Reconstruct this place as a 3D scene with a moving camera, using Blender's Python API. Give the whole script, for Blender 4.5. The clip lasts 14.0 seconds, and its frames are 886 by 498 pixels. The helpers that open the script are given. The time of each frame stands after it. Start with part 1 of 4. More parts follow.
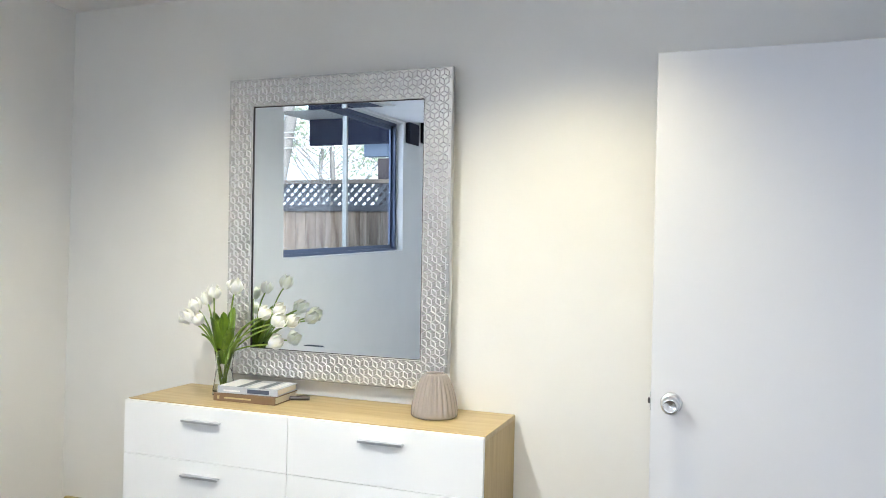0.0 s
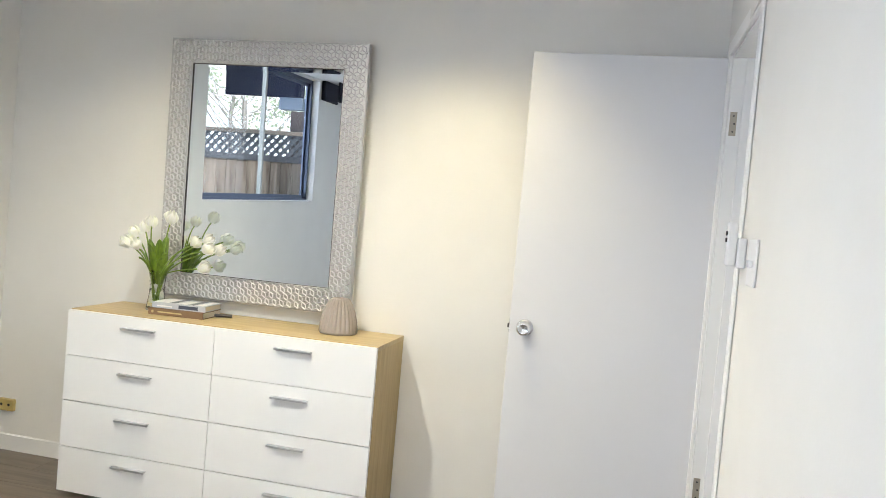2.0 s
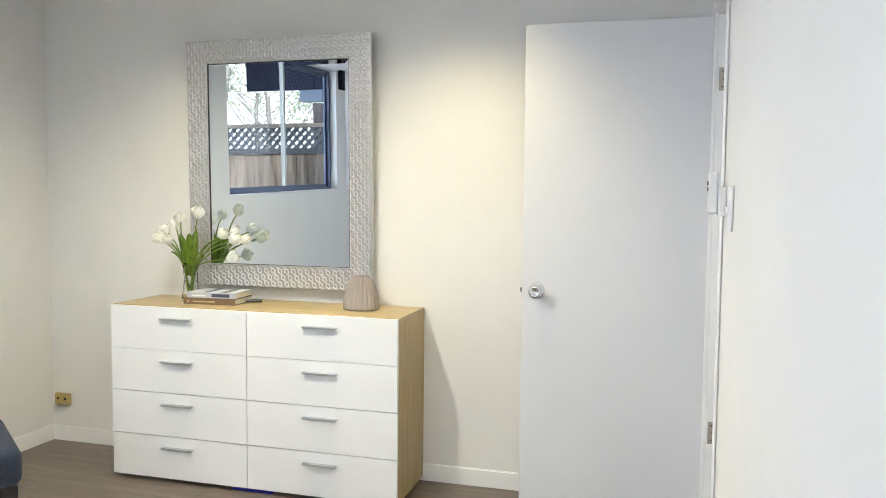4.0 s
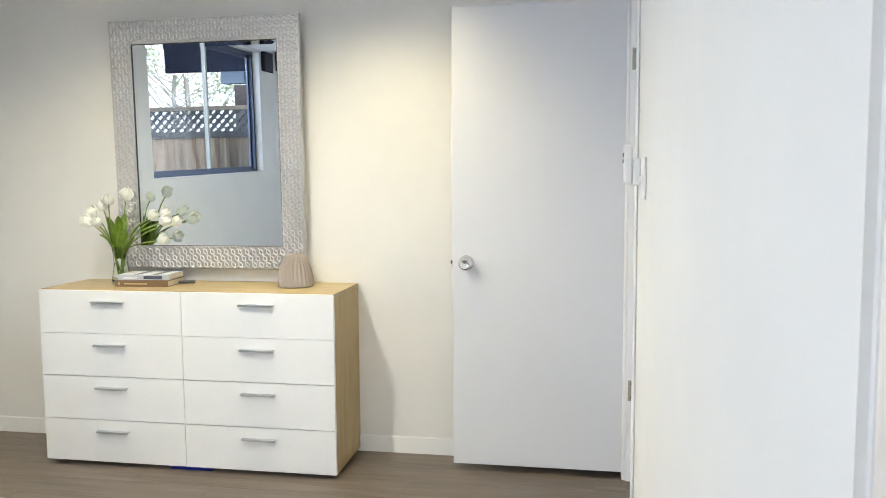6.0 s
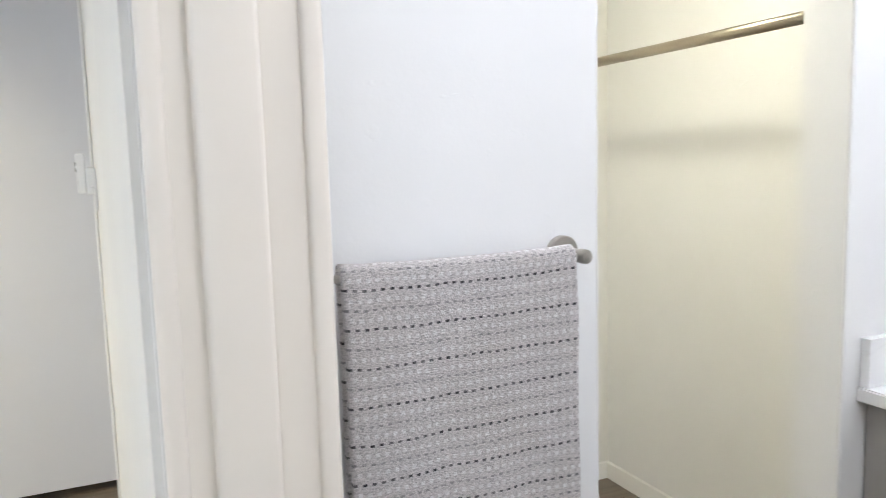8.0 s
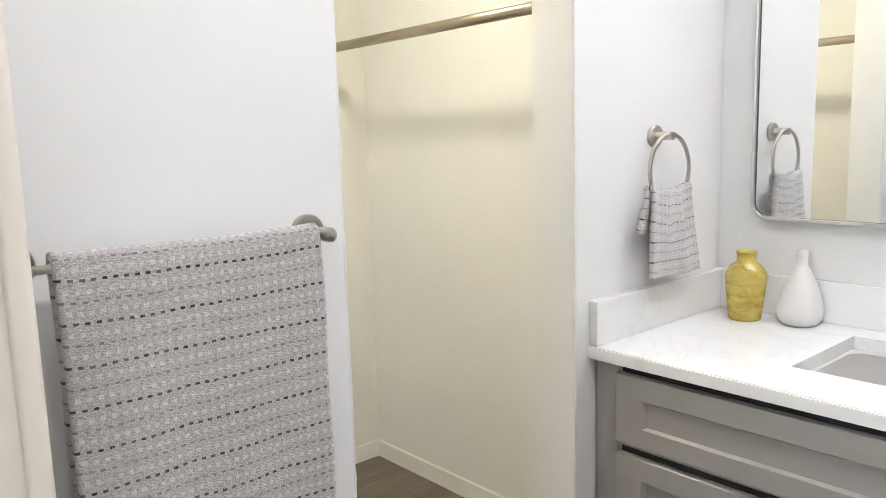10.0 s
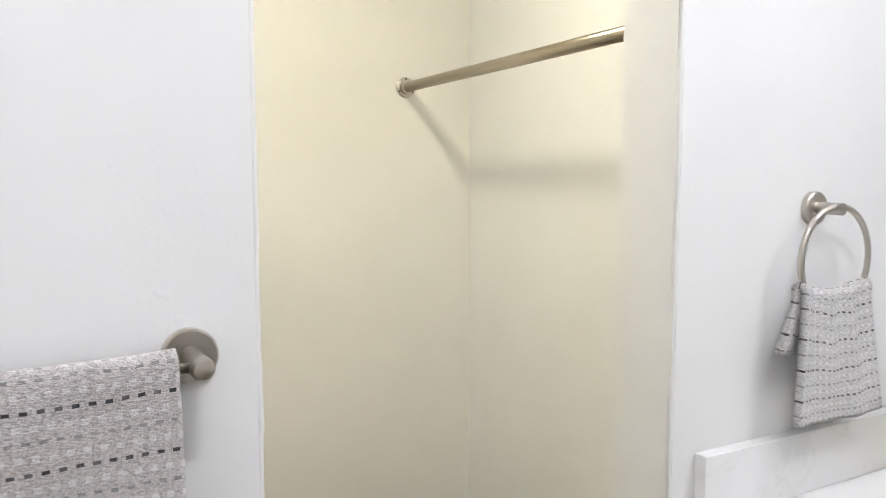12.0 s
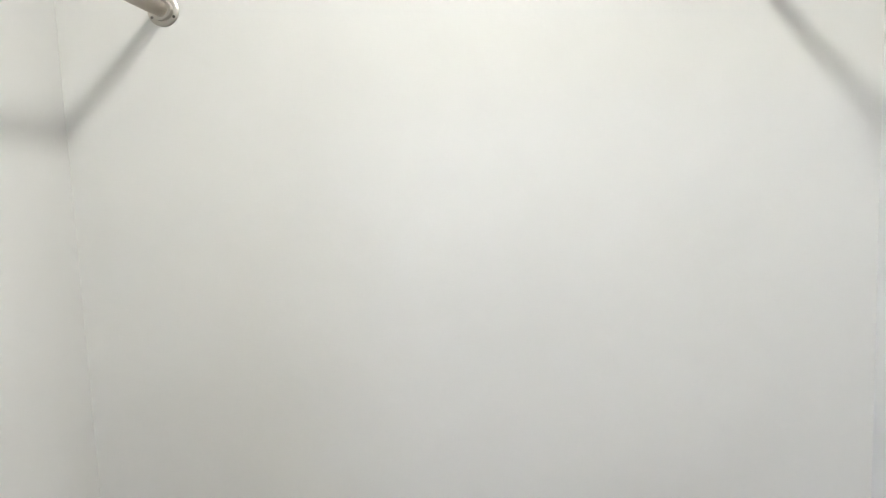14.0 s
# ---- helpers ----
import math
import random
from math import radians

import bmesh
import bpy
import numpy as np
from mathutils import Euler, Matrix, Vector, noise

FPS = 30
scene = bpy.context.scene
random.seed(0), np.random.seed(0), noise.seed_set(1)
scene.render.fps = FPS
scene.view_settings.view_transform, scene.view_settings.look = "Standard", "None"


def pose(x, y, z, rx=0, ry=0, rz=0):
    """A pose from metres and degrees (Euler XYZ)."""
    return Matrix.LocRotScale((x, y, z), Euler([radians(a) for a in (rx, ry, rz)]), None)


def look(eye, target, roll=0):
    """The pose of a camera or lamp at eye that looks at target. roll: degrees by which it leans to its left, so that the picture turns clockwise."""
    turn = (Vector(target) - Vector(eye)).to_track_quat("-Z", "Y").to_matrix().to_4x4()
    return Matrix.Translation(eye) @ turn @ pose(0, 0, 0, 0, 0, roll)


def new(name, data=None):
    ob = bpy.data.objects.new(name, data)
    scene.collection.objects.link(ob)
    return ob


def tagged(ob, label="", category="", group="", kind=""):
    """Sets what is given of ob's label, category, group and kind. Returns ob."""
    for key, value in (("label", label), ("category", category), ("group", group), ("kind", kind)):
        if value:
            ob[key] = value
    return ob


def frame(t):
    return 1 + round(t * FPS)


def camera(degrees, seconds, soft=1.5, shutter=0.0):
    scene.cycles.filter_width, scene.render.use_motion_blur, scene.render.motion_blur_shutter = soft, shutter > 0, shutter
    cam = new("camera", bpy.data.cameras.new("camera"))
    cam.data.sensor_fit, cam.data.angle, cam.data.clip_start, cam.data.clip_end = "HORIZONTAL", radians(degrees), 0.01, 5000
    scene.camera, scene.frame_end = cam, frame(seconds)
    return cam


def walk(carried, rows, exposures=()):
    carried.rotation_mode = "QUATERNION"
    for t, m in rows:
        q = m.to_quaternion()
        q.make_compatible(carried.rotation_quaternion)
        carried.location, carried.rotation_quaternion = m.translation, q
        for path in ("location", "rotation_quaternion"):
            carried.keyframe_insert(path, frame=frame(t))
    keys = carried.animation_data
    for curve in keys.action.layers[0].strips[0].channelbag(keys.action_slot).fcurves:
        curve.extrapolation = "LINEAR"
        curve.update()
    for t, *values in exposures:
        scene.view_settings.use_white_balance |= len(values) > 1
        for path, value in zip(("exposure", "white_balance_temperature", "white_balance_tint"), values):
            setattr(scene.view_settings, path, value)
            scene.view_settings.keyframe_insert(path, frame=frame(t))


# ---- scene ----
cam = camera(60.2, 14.0, 0.45, 0.15)
PATH = [
    (0, (0.022, 0.131, 1.400), (-0.663, 2.010, 1.417), 1.4),
    (0.5, (0.070, -0.042, 1.373), (-0.500, 1.875, 1.399), 2.5),
    (1, (0.096, -0.254, 1.331), (-0.235, 1.718, 1.324), 3.7),
    (1.5, (0.128, -0.366, 1.322), (-0.158, 1.612, 1.231), 4.8),
    (2, (0.217, -0.443, 1.353), (-0.225, 1.506, 1.280), 5.0),
    (4.5, (0.370, -0.599, 1.316), (-0.159, 1.324, 1.165), 0.3),
    (5, (0.384, -0.627, 1.304), (-0.143, 1.295, 1.136), 0.1),
    (5.5, (0.377, -0.630, 1.303), (-0.100, 1.305, 1.129), -0.1),
    (6, (0.360, -0.690, 1.305), (0.018, 1.273, 1.133), -0.4),
    (6.5, (0.422, -0.785, 1.335), (0.230, 1.197, 1.152), -1.0),
    (6.8, (0.472, -0.785, 1.398), (0.409, 1.202, 1.178), -1.3),
    (7, (0.503, -0.803, 1.392), (0.571, 1.185, 1.177), -0.9),
    (7.2, (0.533, -0.783, 1.386), (0.714, 1.197, 1.166), -1.4),
    (7.5, (0.539, -0.808, 1.376), (0.937, 1.140, 1.158), -1.6),
    (7.8, (0.551, -0.809, 1.379), (1.186, 1.070, 1.121), -1.3),
    (8, (0.550, -0.805, 1.385), (1.368, 1.004, 1.140), -1.6),
    (8.2, (0.544, -0.813, 1.393), (1.531, 0.907, 1.134), -1.6),
    (8.5, (0.540, -0.826, 1.391), (1.719, 0.766, 1.113), -1.6),
    (8.7, (0.530, -0.826, 1.389), (1.815, 0.678, 1.094), -1.5),
    (10.8, (0.726, -0.775, 1.364), (2.032, 0.711, 1.067), -1.6),
    (11, (0.768, -0.743, 1.375), (2.044, 0.770, 1.094), -1.2),
    (11.5, (0.856, -0.671, 1.417), (2.028, 0.935, 1.194), -0.3),
    (12, (1.072, -0.562, 1.403), (2.031, 1.182, 1.210), -0.0),
    (12.5, (1.248, -0.410, 1.413), (1.954, 1.450, 1.213), 0.4),
    (13, (1.405, -0.205, 1.392), (1.851, 1.734, 1.183), 0.1),
    (13.2, (1.438, -0.114, 1.387), (1.779, 1.846, 1.183), -0.4),
    (13.5, (1.536, -0.018, 1.383), (1.701, 1.965, 1.178), -0.6),
    (13.8, (1.609, 0.067, 1.368), (1.609, 2.054, 1.140), -1.3),
    (14, (1.589, 0.090, 1.347), (1.503, 2.075, 1.119), -2.2),
]
EXPOSURES = [(0.0, 0.30, 5620, 11), (1.0, 0.28, 5680, 11), (1.5, 0.19, 5900, 11), (2.0, 0.24, 6000, 11), (4.5, 0.24, 5930, 10), (5.5, 0.24, 5950, 10), (6.5, 0.21, 5880, 10), (7.5, 0.15, 5950, 11),
             (8.0, 0.1, 6200, 10), (8.5, 0.02, 6650, 9), (11.0, 0.03, 6520, 10), (12.5, -0.05, 6300, 11), (13.0, -0.05, 5580, 13), (13.5, 0.10, 5520, 15), (14.0, 0.10, 5520, 15)]
walk(cam, [(t, look(eye, target, roll)) for t, eye, target, roll in PATH], EXPOSURES)

# ---- world and lights ----
world = bpy.data.worlds.new("sky")
scene.world = world
world.use_nodes = True
wn = world.node_tree
sky = wn.nodes.new("ShaderNodeTexSky")
sky.sky_type, sky.sun_disc = "NISHITA", False
sky.sun_elevation, sky.sun_rotation = radians(18), radians(37.6)
wn.links.new(sky.outputs["Color"], wn.nodes["Background"].inputs["Color"])
wn.nodes["Background"].inputs["Strength"].default_value = 0.15


def lamp(name, kind, m, energy, colour, **more):
    data = bpy.data.lights.new(name, kind)
    data.energy, data.color = energy, colour
    if kind == "SUN":
        data.angle = radians(12)
    if kind == "AREA":
        data.shape = more.get("shape", "DISK")
        data.size = more.get("size", 0.15)
        data.size_y = more.get("size_y", 0.15)
        data.spread = radians(more.get("spread", 180))
    if kind == "SPOT":
        data.spot_size, data.spot_blend = radians(more.get("cone", 90)), more.get("blend", 0.8)
        data.shadow_soft_size = more.get("size", 0.04)
    ob = new(name, data)
    ob.matrix_world = m
    return ob


WARM, SOFT_WARM, NEUTRAL, DAY = (1.0, 0.82, 0.46), (0.985, 0.918, 0.725), (0.93, 0.93, 0.985), (0.82, 0.875, 1.0)
lamp("sun", "SUN", look((5.4, 7, 2.9), (0, 0, 0)), 5.0, (1.0, 0.95, 0.88))
PALE_WARM = (1.0, 0.925, 0.76)
# fourth is unseen, added as warm fill; the others follow pools and shadows
CANS = [(-0.47, 2.22), (-1.78, 2.22), (-1.25, 1.20), (-0.5, -1.3)]
for (cx, cy), power, cone, tint in zip(CANS, (60, 30, 150, 24), (120, 116, 164, 150), (WARM, WARM, PALE_WARM, PALE_WARM)):
    lamp("downlight_lamp", "SPOT", look((cx, cy, 2.455), (cx, cy + 0.001, 0)), power, tint, cone=cone, blend=1.0, size=0.04)
lamp("closet_lamp", "AREA", look((1.61, 0.82, 2.40), (1.61, 0.82, 0)), 18.5, SOFT_WARM, size=0.26)
lamp("vanity_lamp", "AREA", look((2.30, -0.45, 2.16), (1.6, -0.6, 1.0)), 8.5, NEUTRAL, shape="RECTANGLE", size=0.7, size_y=0.12)
lamp("bath_lamp", "AREA", look((1.28, -0.75, 2.44), (1.28, -0.75, 0)), 16.5, NEUTRAL, size=0.3)
lamp("south_window_daylight", "AREA", look((-0.72, -2.56, 1.55), (-1.1, 2.0, 1.3)), 16, DAY, shape="RECTANGLE", size=1.5, size_y=1.3)
lamp("west_sky", "AREA", look((-4.5, 0.35, 2.0), (-2.8, 0.05, 1.85)), 112, DAY, shape="RECTANGLE", size=3.2, size_y=2.0)
lamp("hall_daylight", "AREA", look((1.9, 7.1, 1.3), (1.4, 2.4, 1.0)), 75, DAY, shape="RECTANGLE", size=2.2, size_y=2.0)

# ---- materials ----


def nodes(name, colour=(0.8, 0.8, 0.8), rough=0.5, metal=0.0):
    m = bpy.data.materials.new(name)
    m.use_nodes = True
    t = m.node_tree
    b = t.nodes["Principled BSDF"]
    b.inputs["Base Color"].default_value = (*colour, 1)
    b.inputs["Roughness"].default_value = rough
    b.inputs["Metallic"].default_value = metal
    return m, t, b


def coords(t, stretch=(1, 1, 1), turn=(0, 0, 0), source="Object"):
    tc, mp = t.nodes.new("ShaderNodeTexCoord"), t.nodes.new("ShaderNodeMapping")
    mp.inputs["Scale"].default_value = stretch
    mp.inputs["Rotation"].default_value = [radians(a) for a in turn]
    t.links.new(tc.outputs[source], mp.inputs["Vector"])
    return mp.outputs["Vector"]


def grain(t, vec, scale, detail=4.0, rough=0.55, distort=0.0):
    n = t.nodes.new("ShaderNodeTexNoise")
    n.inputs["Scale"].default_value, n.inputs["Detail"].default_value = scale, detail
    n.inputs["Roughness"].default_value, n.inputs["Distortion"].default_value = rough, distort
    t.links.new(vec, n.inputs["Vector"])
    return n.outputs["Fac"]


def ramp(t, fac, stops):
    r = t.nodes.new("ShaderNodeValToRGB")
    el = r.color_ramp.elements
    while len(el) < len(stops):
        el.new(0.5)
    for e, (p, c) in zip(el, stops):
        e.position, e.color = p, (*c, 1)
    t.links.new(fac, r.inputs["Fac"])
    return r.outputs["Color"]


def calc(t, op, a, b=None):
    n = t.nodes.new("ShaderNodeMath")
    n.operation = op
    for k, v in enumerate((a, b)):
        if v is None:
            continue
        if isinstance(v, (int, float)):
            n.inputs[k].default_value = v
        else:
            t.links.new(v, n.inputs[k])
    return n.outputs[0]


def blend(t, fac, a, b, mode="MIX"):
    n = t.nodes.new("ShaderNodeMix")
    n.data_type, n.blend_type = "RGBA", mode
    for k, v in ((0, fac), (6, a), (7, b)):
        if isinstance(v, (int, float)):
            n.inputs[k].default_value = v
        elif isinstance(v, tuple):
            n.inputs[k].default_value = (*v, 1)
        else:
            t.links.new(v, n.inputs[k])
    return n.outputs[2]


def bump(t, b, height, strength, dist=0.002):
    n = t.nodes.new("ShaderNodeBump")
    n.inputs["Strength"].default_value, n.inputs["Distance"].default_value = strength, dist
    t.links.new(height, n.inputs["Height"])
    t.links.new(n.outputs["Normal"], b.inputs["Normal"])


def paint(name, colour, rough=0.6, relief=0.25, size=90, patch=0.04):
    m, t, b = nodes(name, colour, rough)
    v = coords(t)
    dark = tuple(c * (1 - patch) for c in colour)
    t.links.new(ramp(t, grain(t, v, 2.2, 3), [(0.35, dark), (0.65, colour)]), b.inputs["Base Color"])
    h = calc(t, "ADD", grain(t, v, size, 3), calc(t, "MULTIPLY", grain(t, v, size / 5, 2), 1.2))
    bump(t, b, h, relief, 0.0015)
    return m


def wood(name, light, dark, rough, axis, size=1.0, by_piece=False, relief=0.15):
    m, t, b = nodes(name, light, rough)
    stretch = {"x": (1.2, 14, 14), "y": (14, 1.2, 14), "z": (14, 14, 1.2)}[axis]
    v = coords(t, tuple(s * size for s in stretch))
    if by_piece:
        info, add = t.nodes.new("ShaderNodeObjectInfo"), t.nodes.new("ShaderNodeVectorMath")
        sc = calc(t, "MULTIPLY", info.outputs["Random"], 37.0)
        t.links.new(v, add.inputs[0])
        t.links.new(sc, add.inputs[1])
        v = add.outputs[0]
    fac = grain(t, v, 2.4, 7, 0.62, 0.6)
    fine = grain(t, v, 14, 4, 0.6)
    mid = tuple((a + c) / 2 for a, c in zip(light, dark))
    col = ramp(t, fac, [(0.3, dark), (0.5, mid), (0.72, light)])
    col = blend(t, calc(t, "MULTIPLY", fine, 0.25), col, dark)
    if by_piece:
        col = blend(t, calc(t, "MULTIPLY", info.outputs["Random"], 0.28), col, dark)
    t.links.new(col, b.inputs["Base Color"])
    bump(t, b, fine, relief, 0.0008)
    return m


def metal(name, colour, rough, brushed=0.1):
    m, t, b = nodes(name, colour, rough, 1.0)
    bump(t, b, grain(t, coords(t, (40, 40, 400)), 6, 2), brushed, 0.0003)
    return m


WALL = paint("painted_wall", (0.80, 0.788, 0.748), 0.62, 0.22, 70)


def trowelled(name, colour, rough):
    """Painted plaster with a fine stipple and scattered flat trowel dabs."""
    m, t, b = nodes(name, colour, rough)
    v = coords(t)
    dark = tuple(c * 0.97 for c in colour)
    t.links.new(ramp(t, grain(t, v, 2.2, 3), [(0.35, dark), (0.65, colour)]), b.inputs["Base Color"])
    dabs = ramp(t, grain(t, v, 17, 3, 0.6, 0.8), [(0.65, (0, 0, 0)), (0.71, (1, 1, 1))])
    h = calc(t, "ADD", calc(t, "MULTIPLY", grain(t, v, 150, 3), 0.45), calc(t, "MULTIPLY", dabs, 0.5))
    h = calc(t, "ADD", h, calc(t, "MULTIPLY", grain(t, v, 9, 2), 1.5))
    bump(t, b, h, 0.32, 0.0015)
    return m


BATH_WALL = trowelled("white_wall", (0.83, 0.83, 0.82), 0.5)
CEIL = paint("ceiling_paint", (0.82, 0.81, 0.79), 0.8, 0.2, 60)
TRIM = paint("trim_paint", (0.86, 0.855, 0.83), 0.35, 0.05, 40, 0.02)
# cream puts the warm bedroom light into the paint; the jamb is neutral
JAMB = paint("warm_lit_jamb_enamel", (0.80, 0.745, 0.66), 0.35, 0.06, 40, 0.03)
DOOR = paint("door_paint", (0.715, 0.715, 0.725), 0.42, 0.06, 30, 0.02)
LACQUER = paint("white_lacquer", (0.84, 0.84, 0.83), 0.28, 0.02, 60, 0.01)
OAK = wood("oak_veneer_top", (0.54, 0.43, 0.225), (0.38, 0.285, 0.13), 0.4, "x")
OAK_SIDE = wood("oak_veneer_side", (0.56, 0.43, 0.20), (0.38, 0.27, 0.11), 0.42, "z")
PLANK = wood("vinyl_plank", (0.20, 0.162, 0.124), (0.10, 0.078, 0.057), 0.36, "x", 0.8, True, 0.1)
UNDER = nodes("underlay", (0.06, 0.05, 0.04), 0.9)[0]
# warmer than the flanges' nickel: the closet light's golden reflection is tinted in
ROD_METAL = metal("warm_lit_nickel", (0.47, 0.42, 0.335), 0.33)
NICKEL = metal("brushed_nickel", (0.50, 0.47, 0.42), 0.32)
CHROME = metal("satin_chrome", (0.74, 0.74, 0.75), 0.24)
STEEL = metal("brushed_steel", (0.60, 0.61, 0.63), 0.3)
SILVER = metal("silver_leaf", (0.58, 0.575, 0.56), 0.34, 0.25)
SILVER_RIDGE = metal("bright_silver_leaf", (0.93, 0.925, 0.91), 0.27, 0.12)
SILVER_RIDGE.node_tree.nodes["Principled BSDF"].inputs["Metallic"].default_value = 0.45
DARK_METAL = metal("dark_bronze", (0.09, 0.085, 0.08), 0.45)
BRASS_DULL = metal("aged_steel", (0.42, 0.38, 0.31), 0.4)
# blue-grey tint dims the reflection, for the shaded wall it shows
MIRROR = nodes("dimmed_mirror_glass", (0.80, 0.85, 0.87), 0.0, 1.0)[0]
CLEAR_MIRROR = nodes("clear_mirror_glass", (0.93, 0.94, 0.94), 0.0, 1.0)[0]
# black for real dark parts, and for the shade painted into drawer gaps
BLACK = nodes("black_and_gap_shade", (0.012, 0.012, 0.012), 0.7)[0]
WHITE_PLASTIC = nodes("white_plastic", (0.78, 0.78, 0.77), 0.35)[0]
BEIGE_PLASTIC = nodes("yellowed_plastic", (0.46, 0.36, 0.13), 0.4)[0]
GREY_PAINT = paint("grey_cabinet_paint", (0.33, 0.315, 0.295), 0.38, 0.04, 40, 0.03)
NAVY = nodes("navy_fabric", (0.012, 0.014, 0.028), 0.8)[0]
BLUE_TAPE = nodes("blue_film", (0.01, 0.02, 0.30), 0.4)[0]


def glass(name, colour, ior=1.45, rough=0.0):
    m, t, b = nodes(name, colour, rough)
    b.inputs["Transmission Weight"].default_value, b.inputs["IOR"].default_value = 1.0, ior
    return m


PANE = glass("window_glass", (0.98, 1.0, 1.0), 1.12)
GLASS, WATER = glass("clear_glass", (0.98, 0.995, 0.98), 1.16), glass("vase_water", (0.95, 0.98, 0.92), 1.06)


def quartz():
    m, t, b = nodes("white_quartz", (0.86, 0.86, 0.85), 0.16)
    v = coords(t)
    vein = grain(t, v, 3.0, 6, 0.6, 1.8)
    thin = calc(t, "ABSOLUTE", calc(t, "SUBTRACT", vein, 0.5))
    spots = ramp(t, thin, [(0.0, (0.80, 0.797, 0.79)), (0.010, (0.84, 0.84, 0.835)), (0.04, (0.86, 0.86, 0.855))])
    t.links.new(spots, b.inputs["Base Color"])
    return m


QUARTZ = quartz()


def cloth(name, colour, size, relief=0.5, rough=0.95):
    m, t, b = nodes(name, colour, rough)
    v = coords(t)
    dark = tuple(c * 0.72 for c in colour)
    t.links.new(ramp(t, grain(t, v, size / 6, 5), [(0.35, dark), (0.65, colour)]), b.inputs["Base Color"])
    bump(t, b, grain(t, v, size, 2), relief, 0.002)
    return m


BLUE_CLOTH = cloth("slate_blue_upholstery", (0.030, 0.039, 0.062), 500, 0.3)


def terry(name, row, dash, ground):
    """Grey terry cloth with rows of dark, grey and white woven dashes."""
    m, t, b = nodes(name, (0.5, 0.49, 0.48), 0.95)
    uv = t.nodes.new("ShaderNodeUVMap")
    sep = t.nodes.new("ShaderNodeSeparateXYZ")
    t.links.new(uv.outputs["UV"], sep.inputs["Vector"])
    v3 = coords(t)
    wob = calc(t, "MULTIPLY", calc(t, "SUBTRACT", grain(t, v3, 22, 2), 0.5), 0.006)
    x, z = sep.outputs["X"], calc(t, "ADD", calc(t, "ADD", sep.outputs["Y"], 0.017), wob)
    fx = calc(t, "FRACT", calc(t, "DIVIDE", x, dash))
    fz = calc(t, "FRACT", calc(t, "DIVIDE", z, row))
    fx2 = calc(t, "FRACT", calc(t, "ADD", calc(t, "DIVIDE", x, dash), 0.5))

    def line(at, half, f, duty=0.47):
        near = calc(t, "LESS_THAN", calc(t, "ABSOLUTE", calc(t, "SUBTRACT", fz, at)), half)
        return calc(t, "MULTIPLY", near, calc(t, "LESS_THAN", f, duty))

    loops = grain(t, coords(t, (1, 1, 1.8)), 230, 3, 0.75)
    base = ramp(t, loops, [(0.28, tuple(0.50 * c for c in ground)), (0.5, tuple(0.95 * c for c in ground)), (0.72, tuple(1.22 * c for c in ground))])
    base = blend(t, ramp(t, grain(t, v3, 9, 4), [(0.45, (0, 0, 0)), (0.7, (0.22, 0.22, 0.22))]), base, (0.46, 0.415, 0.36))
    dark, grey = line(0.25, 0.034, fx), line(0.75, 0.030, fx)
    pale = calc(t, "ADD", line(0.50, 0.055, fx2), line(0.965, 0.034, fx2))
    pale = calc(t, "ADD", pale, line(0.02, 0.020, fx2))
    broken = grain(t, v3, 45, 2)
    soft_pale = calc(t, "MULTIPLY", pale, calc(t, "MULTIPLY", grain(t, v3, 70, 2), 1.2))
    col = blend(t, soft_pale, base, (0.90, 0.89, 0.88))
    col = blend(t, calc(t, "MULTIPLY", grey, calc(t, "MULTIPLY", broken, 1.3)), col, (0.18, 0.175, 0.175))
    col = blend(t, calc(t, "MULTIPLY", dark, calc(t, "ADD", broken, 0.42)), col, (0.022, 0.02, 0.022))
    t.links.new(col, b.inputs["Base Color"])
    h = calc(t, "ADD", loops, calc(t, "MULTIPLY", calc(t, "ADD", dark, grey), -0.8))
    bump(t, b, h, 0.9, 0.007)
    b.inputs["Sheen Weight"].default_value = 0.25
    return m


TERRY, TERRY_SMALL = terry("dashed_terry", 0.0525, 0.0128, (0.67, 0.63, 0.615)), terry("dashed_terry_fine", 0.042, 0.0118, (0.78, 0.76, 0.75))

# ---- mesh helpers ----


def box(bm, x0, x1, y0, y1, z0, z1, bevel=0.0, seg=2):
    r = bmesh.ops.create_cube(bm, size=1.0)
    vs = r["verts"]
    bmesh.ops.scale(bm, vec=(abs(x1 - x0), abs(y1 - y0), abs(z1 - z0)), verts=vs)
    bmesh.ops.translate(bm, vec=((x0 + x1) / 2, (y0 + y1) / 2, (z0 + z1) / 2), verts=vs)
    if bevel:
        es = list({e for v in vs for e in v.link_edges})
        bmesh.ops.bevel(bm, geom=es, offset=bevel, segments=seg, profile=0.5, affect="EDGES")
    return bm


def boxed(*a, **k):
    return box(bmesh.new(), *a, **k)


def rod(bm, p, q, r, seg=20, r2=None):
    p, q = Vector(p), Vector(q)
    d = q - p
    m = Matrix.Translation((p + q) / 2) @ d.to_track_quat("Z", "Y").to_matrix().to_4x4()
    bmesh.ops.create_cone(bm, cap_ends=True, segments=seg, radius1=r, radius2=r if r2 is None else r2, depth=d.length, matrix=m)
    return bm


